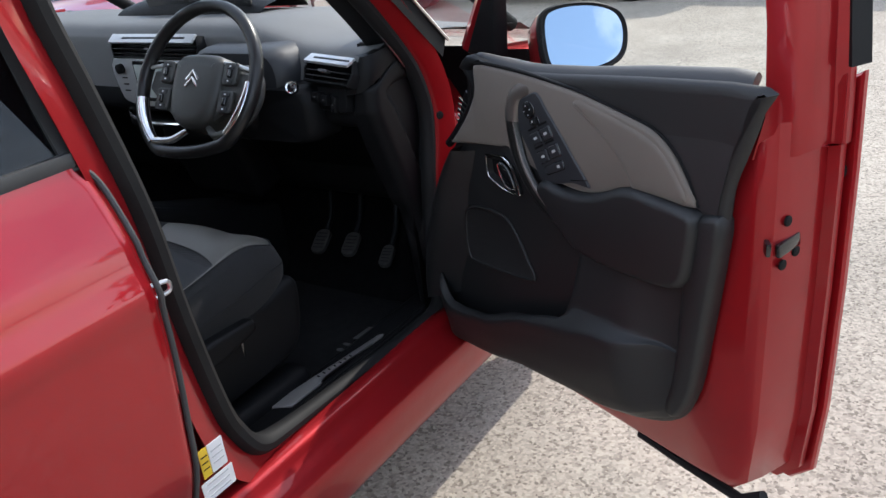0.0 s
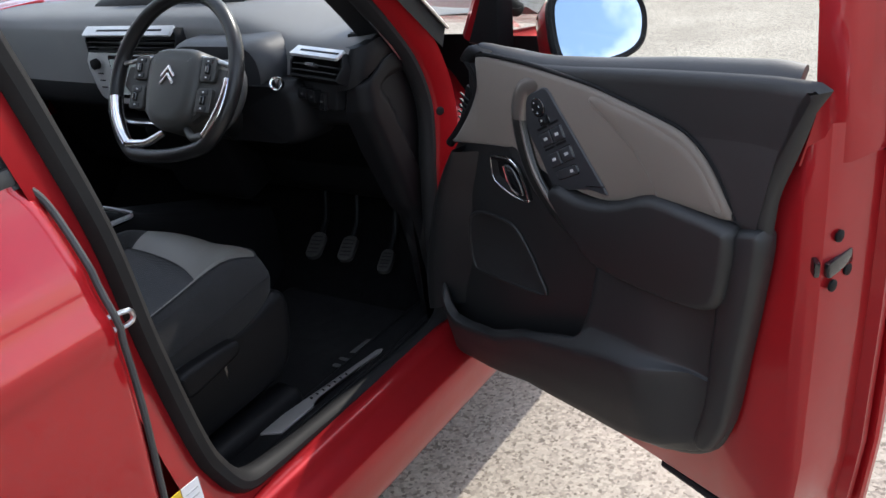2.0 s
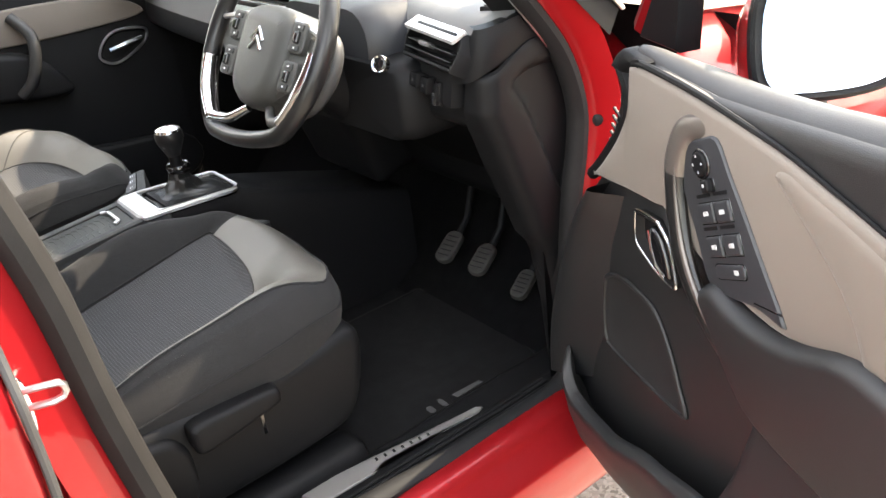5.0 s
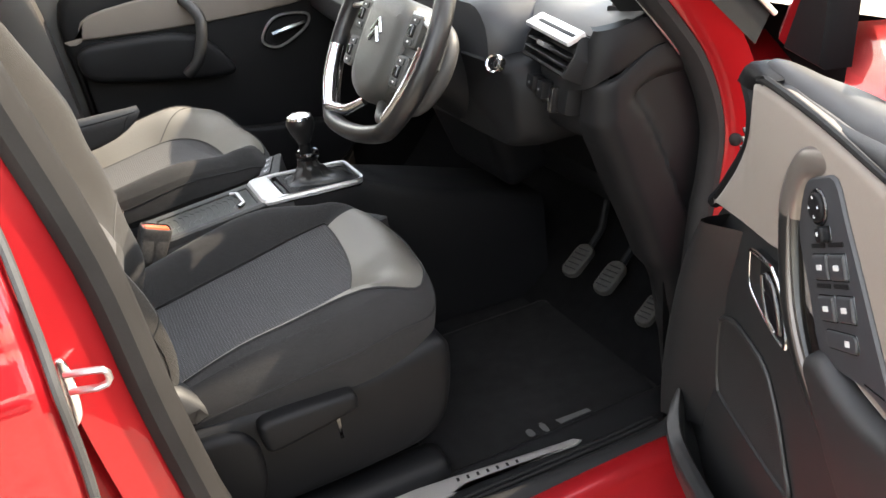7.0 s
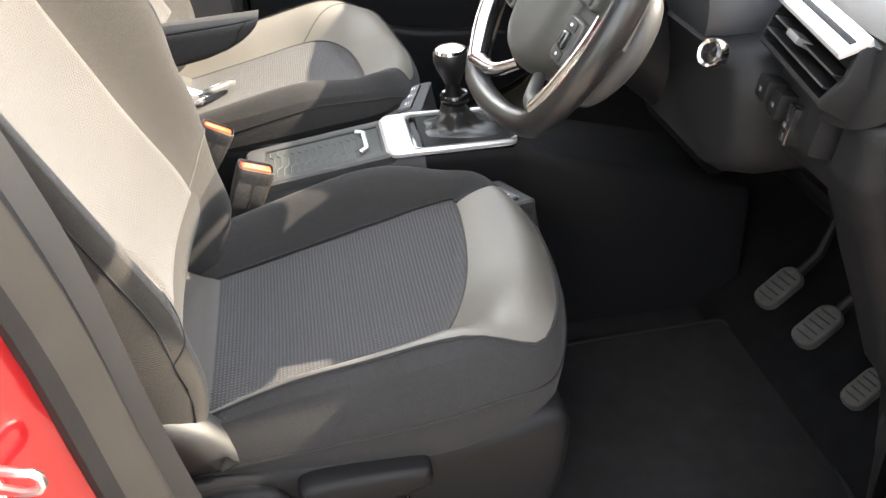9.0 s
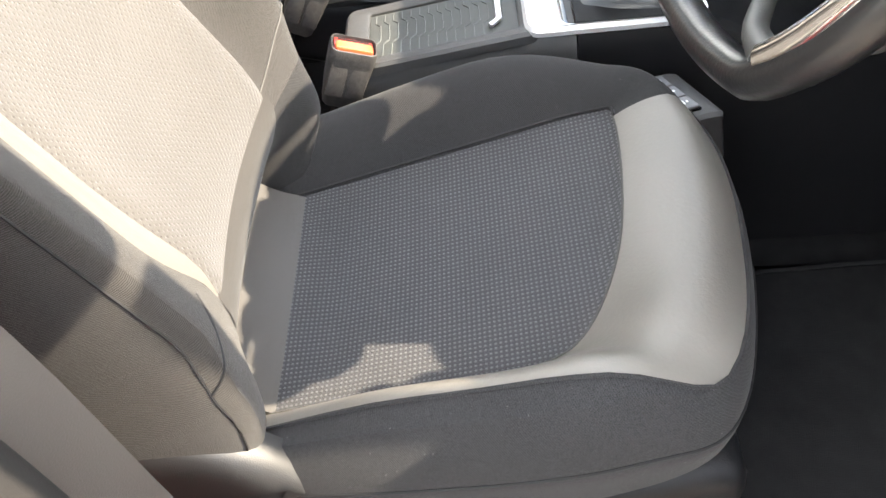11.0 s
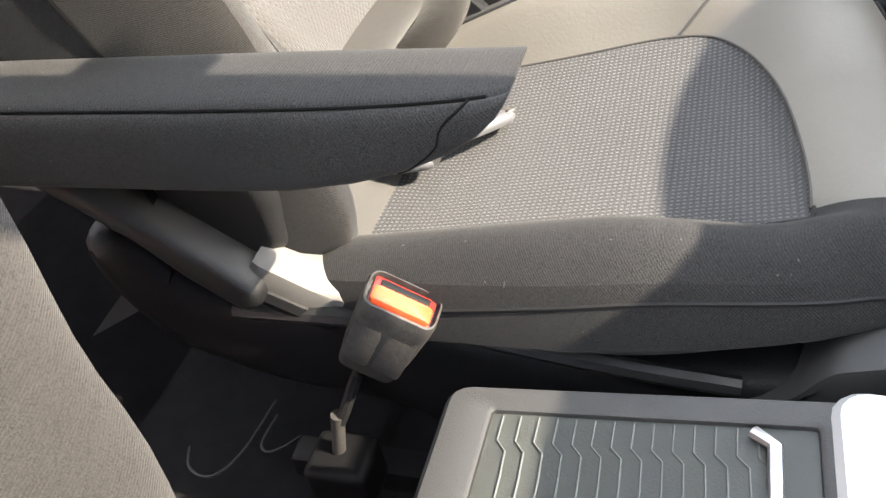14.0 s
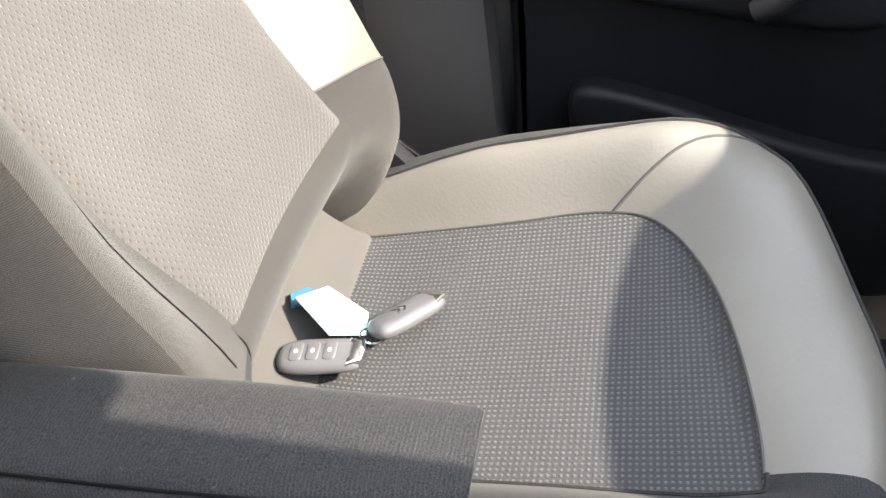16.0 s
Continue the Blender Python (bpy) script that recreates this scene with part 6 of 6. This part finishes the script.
part("trim_panel", pillow([tuple(p) for p in cat([(0.088, 0.42), (0.082, 0.8), (0.085, 1.10), (0.3, 1.12), (0.86, 1.13), (0.88, 0.9), (0.84, 0.5), (0.6, 0.40), (0.2, 0.39)], 4, True)], soft_edge(-0.06, 0.0, 0.02), pp), BLACK, pdoor, "dark door trim panel")
part("taupe_insert", pillow([tuple(p) for p in cat([(0.11, 1.0), (0.15, 1.06), (0.4, 1.08), (0.66, 1.06), (0.76, 1.0), (0.60, 0.985), (0.38, 0.985), (0.1, 1.0)], 4, True)], soft_edge(-0.01, 0.010, 0.006), pp), TAUPE, pdoor, "taupe cloth insert")
part("armrest", pillow([tuple(p) for p in cat([(0.10, 0.90), (0.10, 0.975), (0.2, 0.985), (0.40, 0.965), (0.50, 0.86), (0.45, 0.83), (0.2, 0.87)], 4, True)], soft_edge(-0.01, 0.05, 0.02), pp), BLACK, pdoor)
part("pull_handle", tube(cat([(0.012, 0.40, 1.06), (0.055, 0.43, 1.0), (0.06, 0.40, 0.90), (0.045, 0.36, 0.86)], 6), 0.016, 10), SOFT, pdoor)
hz = [tuple(p) for p in cat([(0.60, 0.90), (0.625, 0.945), (0.67, 0.965), (0.745, 0.955), (0.745, 0.925), (0.70, 0.895), (0.64, 0.875)], 4, True)]
ph = part("release_handle", pillow(hz, [(0, -0.01), (0, 0.008), (0.003, 0.012), (0.010, 0.004)], pp), BLACK, pdoor, "chrome inner release handle")
part("bezel", tube([pp(p[0], p[1], 0.011) for p in hz], 0.004, 6, True, up=(1, 0, 0)), SATIN, ph)
part("lever", tube([pp(0.63, 0.915, 0.018), pp(0.68, 0.925, 0.022), pp(0.73, 0.93, 0.016)], 0.010, 8), CHROME, ph)
part("map_pocket", pillow([tuple(p) for p in cat([(0.105, 0.44), (0.105, 0.60), (0.16, 0.64), (0.16, 0.74), (0.24, 0.74), (0.5, 0.66), (0.78, 0.62), (0.80, 0.5), (0.5, 0.42)], 4, True)], soft_edge(-0.01, 0.035, 0.014), pp), BLACK, pdoor)
pg = part("window_glass", sheet(lambda a, b: Vector((-0.055 + 0.11 * b, mixv(-0.15, 0.90 - 0.42 * b, a), mixv(1.10, 1.53, b))), 2, 3), GLASS, pdoor, "clear side window")
pg.visible_shadow = False
part("outer_skin", pillow([tuple(p) for p in cat([(-0.14, 0.38), (-0.15, 1.1), (0.3, 1.125), (0.90, 1.125), (0.92, 0.8), (0.88, 0.4)], 3, True)], soft_edge(-0.11, -0.07, 0.01), pp), RED, pdoor)
bp_ = thing("pillar_trim", pose(-0.80, -0.095, 0.34), "dark grey pillar trim with black seat belt", "pillar trim")
part("trim", loft([[Vector((x, y + k, z)) for x, y in ((-0.06, 0.10), (-0.005, 0.085), (0.012, 0.05), (0.012, -0.05), (-0.005, -0.085), (-0.06, -0.10))] for z, k in ((0.0, 0.075), (0.3, 0.070), (0.5, 0.060), (0.7, 0.045), (1.2, -0.03))]), PILLAR, bp_)
part("belt", sheet(lambda a, b: Vector((mixv(0.112, 0.030, b) + 0.006 * a, mixv(-0.010, 0.034, a) - 0.03 * b, mixv(0.40, 1.10, b))), 3, 12, 0.0016), BUCKLE, bp_, "black seat belt webbing")
part("belt_anchor", box(0.006, 0.066, 0.026, pose(0.112, 0.052, 0.362, -40, 0, 0), 0.003), CHROME, bp_, "bright steel belt tongue")

# rear floor behind the seats
part("rear_carpet", sheet(lambda a, b: Vector((mixv(-0.76, 0.76, a), mixv(-0.95, -0.10, b), 0.352 + 0.02 * math.sin(6 * b))), 6, 6, 0.006), CARPET, body)

for loop in ([(-0.285, -0.262), (-0.215, -0.268), (-0.180, -0.278), (-0.162, -0.292), (-0.160, -0.312), (-0.172, -0.332), (-0.197, -0.344)], [(-0.235, -0.205), (-0.215, -0.222), (-0.206, -0.240), (-0.220, -0.252), (-0.262, -0.250)]):
    part("wire_loop", tube(cat([(x, y, 0.366) for x, y in loop], 4), 0.0016, 6), SLATE, body, "thin dark wire loop")

# ---- keys on the passenger seat ----


def make_key(m, marks, label):
    k = thing("car_key", m, label, "car key", "car keys")
    o = [tuple(p) for p in cat([(-0.040, -0.010), (-0.040, 0.010), (-0.028, 0.018), (0.0, 0.0195), (0.034, 0.016), (0.038, 0.0), (0.034, -0.016), (0.0, -0.0195), (-0.028, -0.018)], 4, True)]
    part("shell", pillow(o, [(0.003, 0.0), (0.0, 0.004), (0.0, 0.008), (0.003, 0.012), (0.008, 0.0135)]), KEYGREY, k, "dark grey plastic key")
    part("chrome_end", pillow([(0.026, -0.017), (0.040, -0.012), (0.043, 0.0), (0.040, 0.012), (0.026, 0.017)], soft_edge(0.003, 0.0135, 0.003)), CHROME, k)
    for j in range(marks):
        bt_ = part("button", pillow(rrect(0.012, 0.022, 0.004, -0.022 + 0.016 * j, 0), soft_edge(0.0125, 0.0145, 0.001)), KEYGREY, k)
        part("button_mark", pillow(rrect(0.003, 0.004, 0.001, -0.022 + 0.016 * j, 0), [(0, 0.0140), (0, 0.0150)]), WHITE, bt_)
    if not marks:
        for j in range(2):
            part("chevron", tube([(-0.012 + 0.007 * j, -0.006, 0.0138), (-0.006 + 0.007 * j, 0.0, 0.014), (-0.012 + 0.007 * j, 0.006, 0.0138)], 0.0012, 5), CHROME, k)
    return k


make_key(pose(-0.328, -0.034, 0.716, 0, -4, 96), 3, "dark grey plastic key with three buttons on the passenger seat")
make_key(pose(-0.386, 0.034, 0.718, -20, 6, 142), 0, "dark grey plastic key with silver edge on the passenger seat")
tag = thing("key_tag", pose(-0.378, -0.034, 0.730, -18, 12, 60), "pale blue card key tag on the passenger seat", "key tag")
part("card", pillow([(-0.035, -0.02), (0.02, -0.03), (0.04, 0.0), (0.02, 0.025), (-0.03, 0.02)], soft_edge(0, 0.002, 0.0005)), BLUETAG, tag)
part("fold", pillow([(-0.035, -0.022), (-0.03, 0.02), (-0.048, 0.012), (-0.05, -0.01)], soft_edge(-0.012, -0.008, 0.0005)), BLUETAG_D, tag)
part("ring", tube([(0.045 + 0.010 * math.cos(2 * math.pi * k / 16), 0.010 * math.sin(2 * math.pi * k / 16), 0.003) for k in range(16)], 0.0012, 6, True), CHROME, tag)

# ---- car park beyond ----
PAINTS = {"black": mat("black_paint", (0.01, 0.01, 0.012), 0.25, 0.2, 1.0, var=0.05, bump=0), "red": RED, "white": mat("white_paint", (0.75, 0.75, 0.74), 0.35, 0.0, 0.8, var=0.04, bump=0), "silver": mat("silver_paint", (0.42, 0.44, 0.46), 0.3, 0.6, 0.8, var=0.04, bump=0)}
LAMP = mat("lamp_glass", (0.7, 0.72, 0.75), 0.12, 0.3, 0.6, var=0.1, bump=0)


def make_car(m, colour, tall=1.0):
    c = thing("parked_car", m, colour + " parked car with dark windows", "car", "parked cars")
    st = [(-2.1, 0.55, 0.75, 0.62), (-2.0, 0.32, 0.86, 0.80), (-1.3, 0.25, 0.90, 0.88), (0.0, 0.25, 0.92, 0.90), (1.2, 0.25, 0.91, 0.88), (1.8, 0.28, 0.85, 0.76), (2.1, 0.40, 0.74, 0.62)]
    part("body", loft([[Vector((w * x, y, mixv(lo, hi * tall, q))) for x, q in ((-0.90, 0.0), (-1.0, 0.25), (-1.0, 0.6), (-0.93, 0.92), (-0.75, 1.0), (0.75, 1.0), (0.93, 0.92), (1.0, 0.6), (1.0, 0.25), (0.90, 0.0))] for y, lo, w, hi in st]), PAINTS[colour], c)
    gh = [(-1.75, 0.85, 0.80), (-1.35, 1.32, 0.66), (-0.6, 1.44, 0.64), (0.15, 1.40, 0.64), (0.95, 0.88, 0.76)]
    cab = part("cabin", loft([[Vector((x, y, z)) for x, z in ((-w, t * tall), (w, t * tall), (w * 1.12, 0.82 * tall), (-w * 1.12, 0.82 * tall))] for y, t, w in gh]), TINT, c, "dark glazed cabin")
    part("roof", loft([[Vector((x * w, y, z)) for x, z in ((-1, t * tall - 0.02), (-0.9, t * tall + 0.02), (0.9, t * tall + 0.02), (1, t * tall - 0.02))] for y, t, w in gh[1:4]]), PAINTS[colour], c)
    for sx in (-1, 1):
        for y in (-1.3, 1.3):
            w = part("wheel", lathe([(0.0, -0.11), (0.30, -0.11), (0.32, -0.08), (0.32, 0.08), (0.30, 0.11), (0.0, 0.11)], 24, pose(sx * 0.82, y, 0.32, 0, 90, 0)), RUBBER, c, "black tyre")
            part("rim", lathe([(0.0, 0.10), (0.20, 0.10), (0.21, 0.115), (0.12, 0.122), (0.0, 0.118)], 20, pose(sx * 0.82, y, 0.32, 0, 90 * sx, 0)), SILVER, w)
        part("headlight", box(0.34, 0.10, 0.13, pose(sx * 0.60, 2.0, 0.62, -20, 0, sx * -18), 0.04, 3), LAMP, c, "clear headlight")
        part("tail_light", box(0.26, 0.08, 0.16, pose(sx * 0.62, -2.02, 0.78, 0, 0, sx * 14), 0.03), RED, c)
    return c


make_car(pose(-4.6, 4.4, 0, 0, 0, 200), "red")
make_car(pose(-7.6, 4.8, 0, 0, 0, 186), "silver")
make_car(pose(1.2, 9.6, 0, 0, 0, 100), "black")
make_car(pose(6.0, 11.0, 0, 0, 0, 80), "silver")
make_car(pose(-2.8, 8.8, 0, 0, 0, 95), "white", 1.15)
# unseen car, set near and black to darken the rear door's reflection
make_car(pose(4.2, -1.5, 0, 0, 0, 4), "black")
make_car(pose(7.8, -2.6, 0, 0, 0, 6), "white")

LEAF = [mat("leaf_green_%s" % n, c, 0.6, var=0.4, vscale=3, bump=0.2, bscale=40) for n, c in (("dark", (0.035, 0.07, 0.02)), ("mid", (0.06, 0.105, 0.03)))]
BARK = mat("grey_brown_bark", (0.12, 0.09, 0.065), 0.9, var=0.3, vscale=5, bump=0.8, bscale=30)


def make_tree(m, height, seed):
    rnd = random.Random(seed)
    t = thing("tree", m, "broad green leafy tree at the edge of the car park", "tree", "trees")
    bm = tube([(0, 0, 0), (0.1, 0.05, height * 0.25), (0.0, 0.1, height * 0.55), (0.05, 0, height * 0.85)], [0.28, 0.22, 0.13, 0.04], 9)
    for k in range(7):
        a, z = rnd.uniform(0, 6.28), height * rnd.uniform(0.28, 0.6)
        e = height * rnd.uniform(0.22, 0.36)
        tube([(0, 0, z), (0.5 * e * math.cos(a), 0.5 * e * math.sin(a), z + 0.4 * e), (e * math.cos(a), e * math.sin(a), z + 0.9 * e)], [0.10, 0.06, 0.02], 6, bm=bm)
    part("trunk", bm, BARK, t)
    bm = bmesh.new()
    lumps = [(Vector((rnd.gauss(0, 0.17), rnd.gauss(0, 0.17), rnd.uniform(0.42, 0.98))) * height, rnd.uniform(0.09, 0.17) * height) for _ in range(26)]
    for c, r in lumps:
        for _ in range(150):
            d = Vector((rnd.gauss(0, 1), rnd.gauss(0, 1), rnd.gauss(0, 1))).normalized()
            p = c + d * r * rnd.uniform(0.55, 1.05)
            u = Vector((rnd.gauss(0, 1), rnd.gauss(0, 1), rnd.gauss(0, 1))).normalized() * rnd.uniform(0.10, 0.22)
            v = u.cross(d).normalized() * rnd.uniform(0.07, 0.14)
            bm.faces.new([bm.verts.new(p + q) for q in (-u, v * 0.9, u, -v)])
    part("crown", bm, LEAF[seed % 2], t, "loose green crown")
    return t


for k, (x, y, h) in enumerate(((-14, 22, 8), (-5, 26, 9), (4, 24, 7), (13, 25, 9), (22, 18, 8), (16, -14, 8.5), (10, -20, 7), (3, -24, 9), (-6, -22, 8), (-20, 8, 8), (-18, -6, 9), (24, 2, 8), (20, -2.2, 7))):
    make_tree(pose(x, y, 0, 0, 0, 40 * k), h, k)
